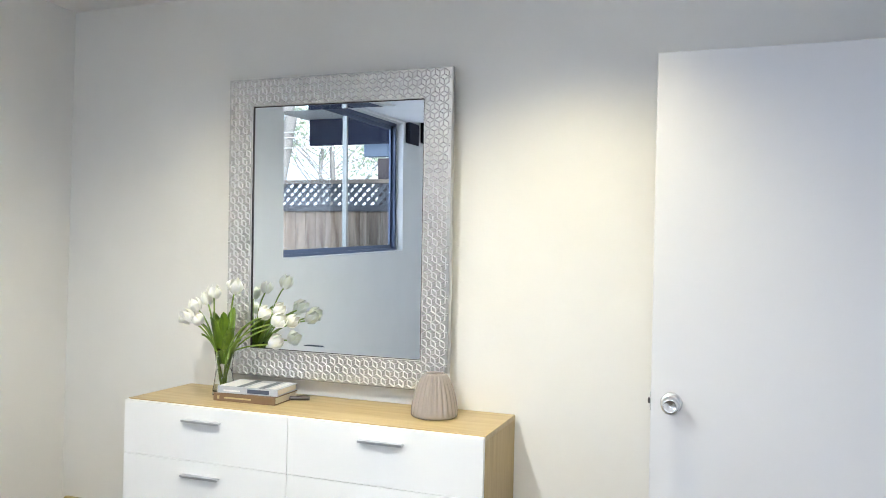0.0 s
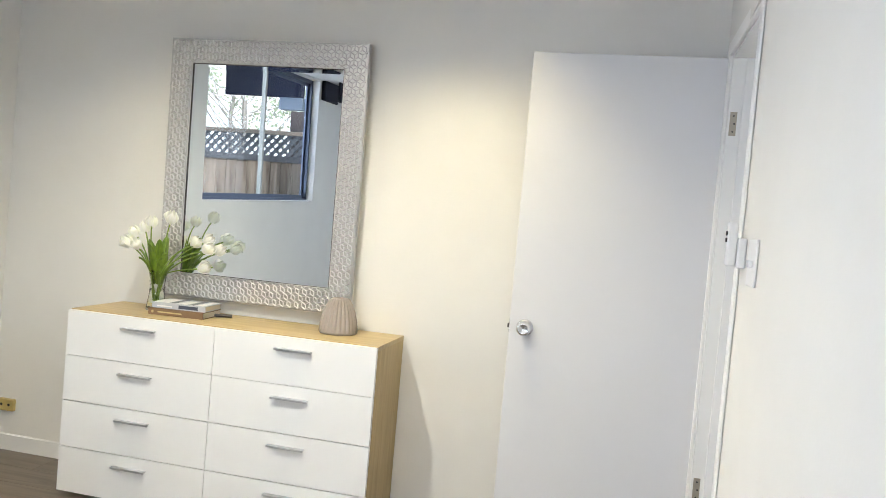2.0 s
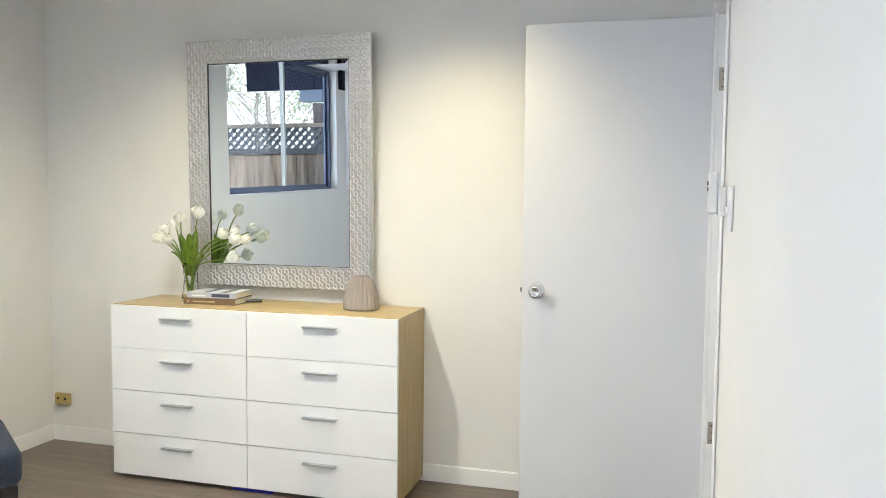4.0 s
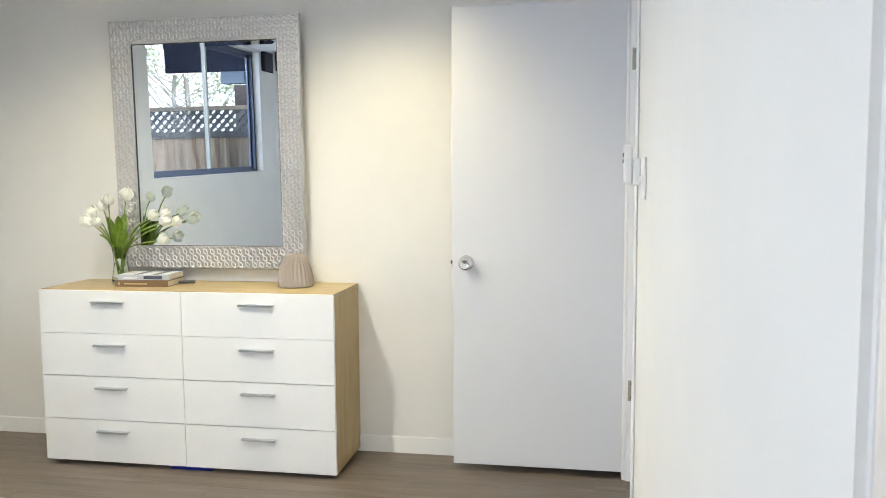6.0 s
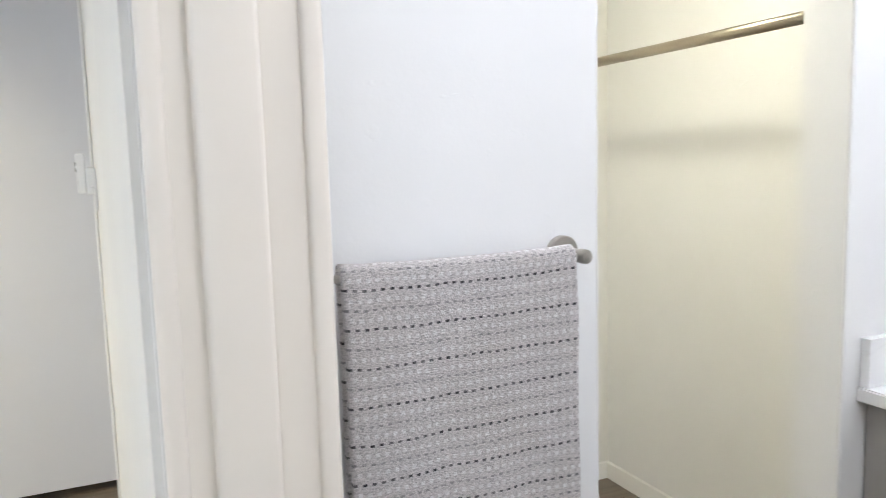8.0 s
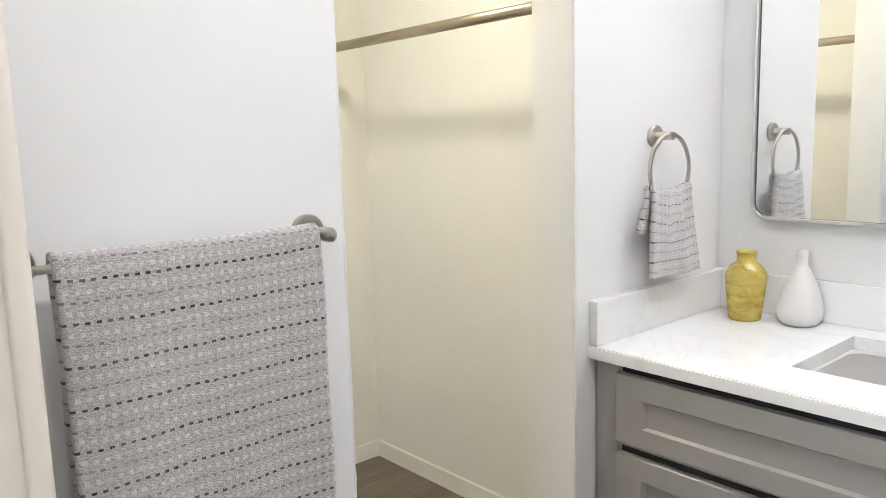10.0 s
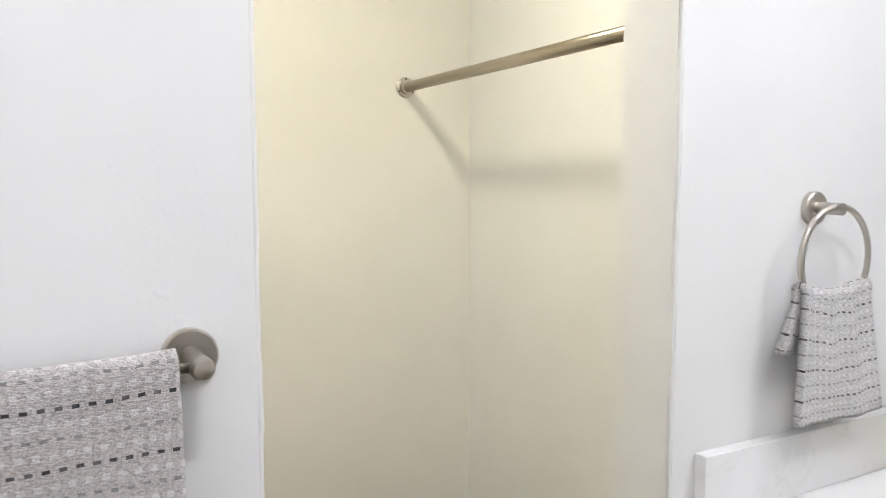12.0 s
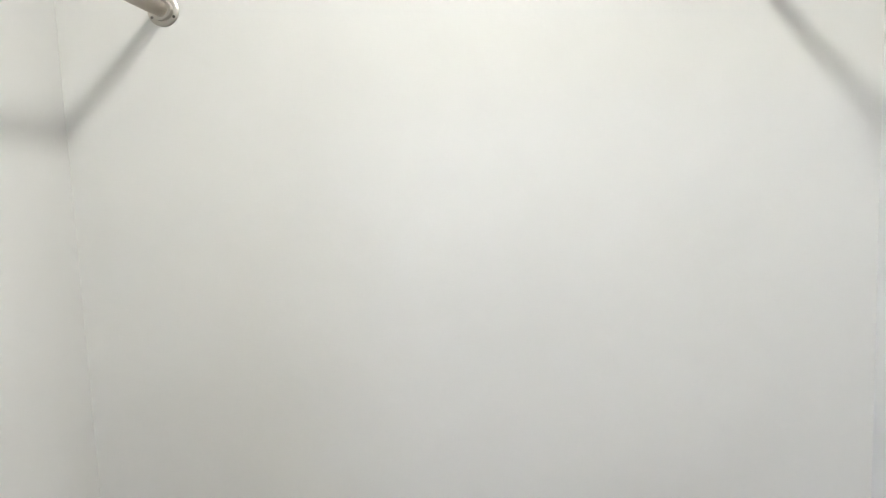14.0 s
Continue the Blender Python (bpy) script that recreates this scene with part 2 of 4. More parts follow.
def lathe(profile, seg=40, flute=0, depth=0.0):
    """Turned body from (radius, height) pairs round z; flute: number of scallops pressed to that depth."""
    bm = bmesh.new()
    rings = []
    for r, z, *w in profile:
        press = depth * (w[0] if w else 1.0)
        ring = []
        for k in range(seg):
            a = 2 * math.pi * k / seg
            rr = r - (press * (1 - abs(math.sin(flute * a / 2))) if flute else 0)
            ring.append(bm.verts.new((rr * math.cos(a), rr * math.sin(a), z)))
        rings.append(ring)
    for lo, hi in zip(rings, rings[1:]):
        for k in range(seg):
            bm.faces.new((lo[k], lo[(k + 1) % seg], hi[(k + 1) % seg], hi[k]))
    bm.faces.new(rings[0][::-1])
    bm.faces.new(rings[-1])
    return bm


def tube(bm, pts, r, seg=8, taper=1.0):
    """A round tube along points."""
    pts = [Vector(p) for p in pts]
    rings = []
    for i, p in enumerate(pts):
        d = (pts[min(i + 1, len(pts) - 1)] - pts[max(i - 1, 0)]).normalized()
        u = d.orthogonal().normalized() if not rings else (axis - d * axis.dot(d)).normalized()
        axis = u
        w = d.cross(u)
        rr = r * (1 + (taper - 1) * i / max(1, len(pts) - 1))
        rings.append([bm.verts.new(p + rr * (math.cos(a) * u + math.sin(a) * w)) for a in [2 * math.pi * k / seg for k in range(seg)]])
    for lo, hi in zip(rings, rings[1:]):
        for k in range(seg):
            bm.faces.new((lo[k], lo[(k + 1) % seg], hi[(k + 1) % seg], hi[k]))
    bm.faces.new(rings[0][::-1])
    bm.faces.new(rings[-1])
    return bm


def part(name, bm, material, parent=None, label="", smooth=False):
    me = bpy.data.meshes.new(name)
    bmesh.ops.recalc_face_normals(bm, faces=bm.faces)
    bm.to_mesh(me)
    bm.free()
    me.materials.append(material)
    if smooth:
        me.polygons.foreach_set("use_smooth", [True] * len(me.polygons))
    ob = new(name, me)
    if parent:
        ob.parent = parent
    if label:
        ob["label"] = label
    return ob


def soften(ob, degrees=35):
    """Smooth shading that keeps edges sharper than the given angle."""
    me = ob.data
    bm = bmesh.new()
    bm.from_mesh(me)
    for f in bm.faces:
        f.smooth = True
    for e in bm.edges:
        if len(e.link_faces) == 2 and e.calc_face_angle(0) > radians(degrees):
            e.smooth = False
    bm.to_mesh(me)
    bm.free()
    return ob


def thing(name, label, category, at=(0, 0, 0), group=""):
    ob = new(name)
    ob.location = at
    ob.empty_display_size = 0.05
    return tagged(ob, label, category, group)


def fixed(name, bm, material, label, smooth=False):
    return tagged(part(name, bm, material, None, label, smooth), label, "", "", "structure")


# ---- structure ----
XW, XI = 0.581, 0.745      # bedroom face and bathroom face of the wall between
YB, XL, YS, H = 2.848, -2.80, -2.5, 2.48
YC, YC2, YCB, XV = 0.203, 0.322, 1.762, 2.455
XO1, XO2 = 1.281, 1.858    # closet opening
XCL = 0.695
YJ, YJ2 = -0.06, -1.06     # bathroom doorway
D0, D1, DH = 1.85, 2.655, 2.085   # bedroom doorway

fixed("wall_north", boxed(XL - 0.12, XW + 0.10, YB, YB + 0.12, 0, H), WALL, "cream painted plaster wall behind the dresser")

bm = bmesh.new()
W0, W1, WZ0, WZ1 = -1.17, 0.91, 1.265, 2.46
box(bm, XL - 0.14, XL, YS - 0.12, W0, 0, H)
box(bm, XL - 0.14, XL, W1, YB, 0, H)
box(bm, XL - 0.14, XL, W0, W1, 0, WZ0)
box(bm, XL - 0.14, XL, W0, W1, WZ1, H)
fixed("wall_west", bm, WALL, "cream painted wall with a high sliding window")
bm = bmesh.new()
box(bm, XL, -1.5, YS - 0.12, YS, 0, H)
box(bm, 0.05, XV, YS - 0.12, YS, 0, H)
box(bm, -1.5, 0.05, YS - 0.12, YS, 0, 0.88)
box(bm, -1.5, 0.05, YS - 0.12, YS, 2.22, H)
fixed("wall_south", bm, WALL, "plain cream painted wall with a window opening")

bm = bmesh.new()
box(bm, XW, XW + 0.10, D1, YB, 0, H)
box(bm, XW, XW + 0.10, D0, D1, DH, H)
box(bm, XW, 0.6125, YJ + 0.002, D0, 0, H)
box(bm, 0.6125, XCL, YJ + 0.018, D0, 0, H)
box(bm, XCL, XI - 0.02, YJ + 0.018, YC2, 0, H)
box(bm, XW, XI - 0.02, YJ2, YJ + 0.018, 2.09, H)
box(bm, XW, XI - 0.02, YS, YJ2 - 0.018, 0, H)
corner = [e for e in bm.edges if all(abs(v.co.x - XW) < 0.001 and abs(v.co.y - YJ - 0.002) < 0.001 for v in e.verts)]
bmesh.ops.bevel(bm, geom=corner, offset=0.009, segments=4, affect="EDGES")
XD = XW - 0.028            # the wall leans a little into the room towards the bedroom doorway
for v in bm.verts:
    if YJ - 0.01 < v.co.y <= D0 + 0.01 and v.co.x < 0.612:
        v.co.x -= 0.028 * (v.co.y - YJ) / (D0 - YJ) 
fixed("wall_east", bm, WALL, "white painted wall with two doorways")

bm = bmesh.new()
box(bm, XI - 0.02, XO1, YC, YC2, 0, H)
box(bm, XO2, XV, YC, YC2, 0, H)
box(bm, XO1, XO2, YC, YC2, 2.08, H)
vert = [e for e in bm.edges if abs(e.verts[0].co.z - e.verts[1].co.z) > 1 and min(abs(e.verts[0].co.x - XO1), abs(e.verts[0].co.x - XO2)) < 0.01]
bmesh.ops.bevel(bm, geom=vert, offset=0.006, segments=3, affect="EDGES")
fixed("wall_closet_front", bm, BATH_WALL, "white textured wall with an open closet doorway")
BEADS = ((XO1 - 0.0035, YC + 0.0035), (XO2 + 0.0035, YC + 0.0035))
for k, (ex, ey) in enumerate(BEADS):
    bm = bmesh.new()
    pts = []
    for i in range(141):
        z = 0.005 + i * 2.07 / 140
        wob = noise.noise((k * 5.0, 1.0, z * 9)) * 0.0016 + noise.noise((k * 3.0, 7.0, z * 38)) * 0.0013
        pts.append((ex + wob, ey - abs(wob) * 0.4, z))
    part("plaster_bead", tube(bm, pts, 0.0036, 8), BATH_WALL, bpy.data.objects["wall_closet_front"], "uneven plastered corner bead", True)
fixed("wall_closet_back", boxed(XCL, XV + 0.12, YCB, YCB + 0.09, 0, H), WALL, "cream painted closet end wall")
fixed("wall_vanity", boxed(XV, XV + 0.12, YS - 0.12, YCB, 0, H), BATH_WALL, "white painted wall behind the vanity and closet")
fixed("ceiling", boxed(XL - 0.14, XV + 0.12, YS - 0.12, YB + 0.12, H, H + 0.1), CEIL, "white painted ceiling")

# hall seen through the bedroom doorway
HX, HY = 4.2, 7.2
bm = bmesh.new()
box(bm, XW + 0.10, HX + 0.12, HY, HY + 0.12, 2.25, H)
box(bm, XW + 0.10, HX + 0.12, HY, HY + 0.12, 0, 0.34)
box(bm, XW - 0.02, XW + 0.10, YB + 0.12, HY + 0.12, 0, H)
box(bm, HX, HX + 0.12, YCB, HY, 0, H)
box(bm, XV + 0.12, HX, YCB, YCB + 0.09, 0, H)
fixed("wall_hall", bm, BATH_WALL, "white walls of the room beyond the door")
fixed("ceiling_hall", boxed(XW + 0.10, HX + 0.12, YB + 0.12, HY + 0.12, H, H + 0.1), CEIL, "white ceiling of the room beyond")
fixed("ceiling_passage", boxed(XV + 0.12, HX + 0.12, YCB, YB + 0.12, H, H + 0.1), CEIL, "white ceiling of the passage")
floor = fixed("floor", boxed(XL - 0.14, HX + 0.12, YS - 0.12, HY + 0.12, -0.12, -0.008), UNDER, "taupe wood-look vinyl plank floor")


def skirting(name, x0, x1, y0, y1, h=0.082):
    bm = boxed(x0, x1, y0, y1, 0.0, h)
    top = [e for e in bm.edges if all(v.co.z > h - 0.002 for v in e.verts)]
    bmesh.ops.bevel(bm, geom=top, offset=0.004, segments=2, affect="EDGES")
    return fixed(name, bm, TRIM, "low white painted baseboard")


skirting("baseboard_north", XL + 0.012, XW - 0.001, YB - 0.012, YB - 0.001)
skirting("baseboard_west", XL + 0.001, XL + 0.012, YS, YB - 0.001)
ob = skirting("baseboard_east", XW - 0.012, XW - 0.001, 0.02, D0 - 0.07)
ob.data.transform(Matrix.Translation((0.028 * YJ / (D0 - YJ), 0, 0)) @ Matrix(((1, -0.028 / (D0 - YJ), 0, 0), (0, 1, 0, 0), (0, 0, 1, 0), (0, 0, 0, 1))))
skirting("baseboard_closet_back", XCL + 0.012, XV - 0.012, YCB - 0.012, YCB - 0.001, 0.074)
skirting("baseboard_closet_right", XV - 0.012, XV - 0.001, YC2 + 0.001, YCB - 0.001, 0.074)
skirting("baseboard_closet_left", XCL + 0.001, XCL + 0.012, YC2 + 0.001, YCB - 0.001, 0.074)

# bedroom doorway lining and casing
trim = tagged(thing("trim_bedroom_doorway", "white painted casing round the bedroom doorway", "door casing"), kind="structure")
part("side_jamb", boxed(XW - 0.002, XW + 0.102, D1 - 0.018, D1 - 0.001, 0, DH - 0.02, bevel=0.002), TRIM, trim)
part("side_jamb", boxed(XD - 0.002, XW + 0.102, D0 + 0.001, D0 + 0.018, 0, DH - 0.02, bevel=0.002), TRIM, trim)
part("head_jamb", boxed(XW - 0.002, XW + 0.102, D0 + 0.001, D1 - 0.001, DH - 0.02, DH - 0.002, bevel=0.002), TRIM, trim)
part("door_stop", boxed(XW + 0.045, XW + 0.08, D1 - 0.030, D1 - 0.0185, 0, DH - 0.0205, bevel=0.003), TRIM, trim)
part("casing", boxed(XW - 0.016, XW - 0.001, D1 - 0.010, D1 + 0.05, 0, DH + 0.045, bevel=0.005, seg=3), TRIM, trim)
part("casing", boxed(XD - 0.008, XD - 0.0005, D0 - 0.045, D0 + 0.008, 0, DH + 0.045, bevel=0.005, seg=3), TRIM, trim)
part("casing", boxed(XW - 0.016, XW - 0.001, D0 + 0.009, D1 - 0.011, DH - 0.012, DH + 0.045, bevel=0.005, seg=3), TRIM, trim)

# bathroom doorway lining: edge bands, flat jamb and a raised stop
trim = tagged(thing("trim_bathroom_doorway", "painted moulded jamb of the bathroom doorway, tinted by warm light", "door casing"), kind="structure")
PROFILE = [(0.592, 0.016), (0.592, -0.001), (0.594, -0.004), (0.598, -0.005), (0.607, -0.005), (0.611, -0.004), (0.6135, 0.0),
           (0.637, 0.0), (0.638, -0.005), (0.640, -0.009), (0.644, -0.0105), (0.695, -0.0105), (0.699, -0.009), (0.701, -0.005), (0.702, 0.0),
           (0.7405, 0.0), (0.742, -0.004), (0.746, -0.006), (0.757, -0.006), (0.762, -0.003), (0.765, 0.003), (0.765, 0.03)]
for face, turn in ((YJ, 1), (YJ2, -1)):
    bm = bmesh.new()
    lo, hi = ([bm.verts.new((x, face + turn * d, z)) for x, d in PROFILE] for z in (0.0, 2.0705))
    for k in range(len(PROFILE)):
        n = (k + 1) % len(PROFILE)
        bm.faces.new((lo[k], lo[n], hi[n], hi[k]))
    bm.faces.new(lo[::-1])
    bm.faces.new(hi)
    soften(part("side_jamb", bm, JAMB, trim), 50)
part("head_jamb", boxed(0.614, 0.743, YJ2, YJ, 2.071, 2.089, bevel=0.002), JAMB, trim)

# ---- bedroom door ----
door = tagged(thing("door_1", "white flush door standing wide open", "door"), kind="structure")
leaf = part("leaf", boxed(-0.182, 0.586, 2.665, 2.700, 0.030, 2.068, bevel=0.002), DOOR, door)
KX, KZ = -0.118, 0.950
for side, y0 in ((-1, 2.664), (1, 2.701)):
    knob = part("knob", lathe([(0.0, 0.0), (0.033, 0.0), (0.034, 0.004), (0.030, 0.008), (0.013, 0.012), (0.012, 0.030), (0.020, 0.036), (0.0285, 0.046), (0.029, 0.055), (0.026, 0.062), (0.020, 0.066), (0.017, 0.065), (0.012, 0.0605), (0.0, 0.059)], 36), CHROME, door, "satin chrome round door knob", True)
    knob.matrix_world = pose(KX, y0, KZ, 90 if side < 0 else -90)
    if side > 0:
        knob.scale = (1, 1, 0.8)
plate = part("latch_plate", boxed(-0.1845, -0.1825, 2.670, 2.695, KZ - 0.028, KZ + 0.028), CHROME, door, "small steel latch plate")
part("latch_bolt", boxed(-0.192, -0.1846, 2.676, 2.688, KZ - 0.009, KZ + 0.009, bevel=0.002), DARK_METAL, plate)
for hz in (1.815, 0.405):
    bm = boxed(0.587, 0.612, 2.6345, 2.6365, hz - 0.045, hz + 0.045)
    hinge = part("hinge", rod(bm, (0.589, 2.655, hz - 0.046), (0.589, 2.655, hz + 0.046), 0.006, 12), BRASS_DULL, door, "grey steel butt hinge")
    for k in (-0.03, 0.0, 0.03):
        part("screw", rod(bmesh.new(), (0.600 + 0.004 * (k == 0), 2.6345, hz + k), (0.600 + 0.004 * (k == 0), 2.6332, hz + k), 0.0035, 10), DARK_METAL, hinge)

# ---- dresser ----
DX0, DX1, DY0, DY1, DZ = -2.098, -0.672, 2.457, 2.842, 0.828
dresser = thing("dresser", "oak-veneer dresser with eight white drawers and bar handles", "dresser")
part("top", boxed(DX0, DX1, DY0 + 0.019, DY1, DZ - 0.018, DZ, bevel=0.0015), OAK, dresser, "oak veneer top")
part("side_panel", boxed(DX0, DX0 + 0.018, DY0 + 0.019, DY1, 0.02, DZ - 0.0182), OAK_SIDE, dresser, "oak veneer side")
part("side_panel", boxed(DX1 - 0.018, DX1, DY0 + 0.019, DY1, 0.02, DZ - 0.0182), OAK_SIDE, dresser, "oak veneer side")
# black body puts shade into the gaps between drawer fronts
part("carcass", boxed(DX0 + 0.0185, DX1 - 0.0185, DY0 + 0.03, DY1 - 0.004, 0.03, DZ - 0.019), BLACK, dresser)
for fx in (DX0 + 0.04, DX1 - 0.04):
    for fy in (DY0 + 0.06, DY1 - 0.04):
        part("foot", rod(bmesh.new(), (fx, fy, 0.0), (fx, fy, 0.0295), 0.018, 14), BLACK, dresser)
XM, ROWS_Z = -1.386, (0.018, 0.2195, 0.4245, 0.6255, 0.8265)
for x0, x1 in ((DX0, XM), (XM, DX1)):
    for z0, z1 in zip(ROWS_Z, ROWS_Z[1:]):
        below, above = (0.0008 if z == ROWS_Z[3] else 0.0018 for z in (z0, z1))
        front = part("drawer_front", boxed(x0 + 0.0010, x1 - 0.0010, DY0, DY0 + 0.018, z0 + below, z1 - above, bevel=0.001), LACQUER, dresser, "white lacquered drawer front")
        hx, hz = (x0 + x1) / 2 + (0.0 if x0 == DX0 else 0.002), z1 - 0.053
        bm = boxed(hx - 0.081, hx + 0.081, DY0 - 0.022, DY0 - 0.015, hz - 0.005, hz + 0.004, bevel=0.0015)
        box(bm, hx - 0.081, hx + 0.081, DY0 - 0.0155, DY0 - 0.0002, hz + 0.0012, hz + 0.0035)
        part("handle", bm, STEEL, front, "slim brushed steel bar handle")
tape = boxed(-1.47, -1.27, DY0 + 0.012, DY0 + 0.09, 0.0005, 0.012, bevel=0.002)
tagged(part("packing_strip", tape, BLUE_TAPE), "blue plastic strip lying under the dresser", "plastic strip")

# ---- wall mirror, hung with its top leaning forward ----
MW, MH, MF = 0.972, 1.205, 0.113
mirror = thing("wall_mirror", "large rectangular mirror in a silver star-patterned frame", "mirror", (-1.403, 2.795, 1.495))
mirror.rotation_euler = (radians(1.2), 0, 0)
bm = bmesh.new()
hw, hh = MW / 2, MH / 2
outer = [(-hw, -hh), (hw, -hh), (hw, hh), (-hw, hh)]
inner = [(-hw + MF, -hh + MF), (hw - MF, -hh + MF), (hw - MF, hh - MF), (-hw + MF, hh - MF)]
ring = []
for pts, y in ((outer, 0.012), (outer, -0.010), ([(x * 0.994, z * 0.995) for x, z in outer], -0.0135), ([(x * 1.008, z * 1.006) for x, z in inner], -0.0135), (inner, -0.009), (inner, 0.004)):
    ring.append([bm.verts.new((x, y, z)) for x, z in pts])
for a, b in zip(ring, ring[1:]):
    for k in range(4):
        bm.faces.new((a[k], a[(k + 1) % 4], b[(k + 1) % 4], b[k]))
part("frame", bm, SILVER, mirror, "silver leaf frame")
bm = bmesh.new()
P = 0.0362
SP = P / math.sqrt(3)
spokes = []
for j in range(-24, 25):
    for i in range(-19, 20):
        cx, cz = (i + 0.5 * (j % 2)) * P, j * P * math.sqrt(3) / 2
        if abs(cx) > hw or abs(cz) > hh or (abs(cx) < hw - MF - 0.01 and abs(cz) < hh - MF - 0.01):
            continue
        for k in range(6):
            a = radians(30 + 60 * k)
            spokes.append((cx, cz, cx + SP * math.cos(a), cz + SP * math.sin(a)))


def in_frame(x, z):
    return abs(x) < hw - 0.004 and abs(z) < hh - 0.004 and (abs(x) > hw - MF + 0.003 or abs(z) > hh - MF + 0.003)


verts, faces = [], []
for x0, z0, x1, z1 in spokes:
    if not in_frame(x0, z0) or not in_frame(x1, z1):
        fx, fz = (x0 + x1) / 2, (z0 + z1) / 2
        if in_frame(x0, z0) and in_frame(fx, fz):
            x1, z1 = fx, fz
        elif in_frame(x1, z1) and in_frame(fx, fz):
            x0, z0 = fx, fz
        else:
            continue
    d = Vector((x1 - x0, z1 - z0)).normalized()
    n = Vector((-d.y, d.x)) * 0.0023
    b = len(verts)
    verts += [(x0 + n.x, -0.0132, z0 + n.y), (x0 - n.x, -0.0132, z0 - n.y), (x1 - n.x, -0.0132, z1 - n.y), (x1 + n.x, -0.0132, z1 + n.y), (x0, -0.0205, z0), (x1, -0.0205, z1)]
    faces += [(b, b + 4, b + 5, b + 3), (b + 1, b + 2, b + 5, b + 4), (b, b + 1, b + 4), (b + 3, b + 5, b + 2)]
me = bpy.data.meshes.new("star_relief")
me.from_pydata(verts, [], faces)
me.materials.append(SILVER_RIDGE)
tagged(new("star_relief", me), "raised six-pointed star pattern", kind="stuff").parent = mirror
iw, ih = hw - MF, hh - MF
bm = bmesh.new()
flat = [bm.verts.new((sx * (iw - 0.022), -0.0035, sz * (ih - 0.022))) for sx, sz in ((-1, -1), (1, -1), (1, 1), (-1, 1))]
edge = [bm.verts.new((sx * (iw + 0.003), -0.0039, sz * (ih + 0.003))) for sx, sz in ((-1, -1), (1, -1), (1, 1), (-1, 1))]
bm.faces.new(flat)
for k in range(4):
    bm.faces.new((edge[k], edge[(k + 1) % 4], flat[(k + 1) % 4], flat[k]))
part("glass", bm, MIRROR, mirror, "bevelled mirror glass")
for a, b, c, d in ((-iw, iw, ih - 0.003, ih), (-iw, iw, -ih, -ih + 0.0015), (-iw, -iw + 0.003, -ih + 0.0015, ih - 0.003), (iw - 0.002, iw, -ih + 0.0015, ih - 0.003)):
    part("inner_lip", boxed(a, b, -0.0085, -0.0042, c, d), DARK_METAL, mirror, "dark inner lip")
part("backing", boxed(-hw + 0.02, hw - 0.02, 0.0125, 0.018, -hh + 0.02, hh - 0.02), BLACK, mirror)

# ---- things on the dresser ----
VASE = thing("ceramic_vase", "taupe ribbed ceramic vase on the dresser", "vase", (-0.928, 2.688, DZ + 0.0005))
prof = [(0.0, 0.0, 0), (0.078, 0.0, 0), (0.083, 0.004, 0), (0.084, 0.012, 0.2), (0.083, 0.03, 1), (0.078, 0.06, 1), (0.069, 0.095, 1), (0.055, 0.128, 0.9), (0.044, 0.146, 0.5), (0.038, 0.152, 0), (0.034, 0.153, 0), (0.031, 0.149, 0), (0.036, 0.13, 0), (0.05, 0.05, 0), (0.0, 0.02, 0)]
VASE_MAT = paint("taupe_glaze", (0.345, 0.30, 0.265), 0.11, 0.05, 50, 0.06)
part("body", lathe(prof, 144, 24, 0.0075), VASE_MAT, VASE, "", True)

PAPER = paint("book_pages", (0.72, 0.66, 0.54), 0.8, 0.3, 300)


def book(label, x, y, z, w, d, h, turn, cover, bars):
    b = thing("book", label, "book", (x, y, z), "books on the dresser")
    b.rotation_euler = (0, 0, radians(turn))
    bm = boxed(-w / 2, w / 2, -d / 2, d / 2, 0, 0.003, bevel=0.0008)
    box(bm, -w / 2, w / 2, -d / 2, d / 2, h - 0.003, h, bevel=0.0008)
    box(bm, -w / 2, w / 2, -d / 2, -d / 2 + 0.003, 0.0032, h - 0.0032)
    part("cover", bm, cover, b)
    part("pages", boxed(-w / 2 + 0.004, w / 2 - 0.004, -d / 2 + 0.0035, d / 2 - 0.005, 0.0032, h - 0.0032), PAPER, b, "cream paper pages")
    for x0, x1, y0, y1, m, top in bars:
        if top:
            part("cover_patch", boxed(x0, x1, y0, y1, h + 0.0002, h + 0.0007), m, b)
        else:
            part("spine_lettering", boxed(x0, x1, -d / 2 - 0.0006, -d / 2 - 0.0002, y0, y1), m, b)
    return b


BROWN = paint("brown_book_cloth", (0.20, 0.125, 0.065), 0.6, 0.2, 200)
COVER = paint("pale_book_jacket", (0.50, 0.53, 0.58), 0.35, 0.02, 40)
SLATE = nodes("slate_print", (0.06, 0.075, 0.11), 0.4)[0]
PALE = nodes("white_print", (0.78, 0.78, 0.78), 0.4)[0]
GOLD = nodes("gilt_print", (0.50, 0.40, 0.20), 0.4)[0]
low = [(-0.085, 0.03, 0.011, 0.017, GOLD, False), (-0.115, -0.105, 0.008, 0.02, GOLD, False)]
book("brown cloth-bound book lying under another", -1.655, 2.665, DZ + 0.0006, 0.262, 0.175, 0.030, 3, BROWN, low)
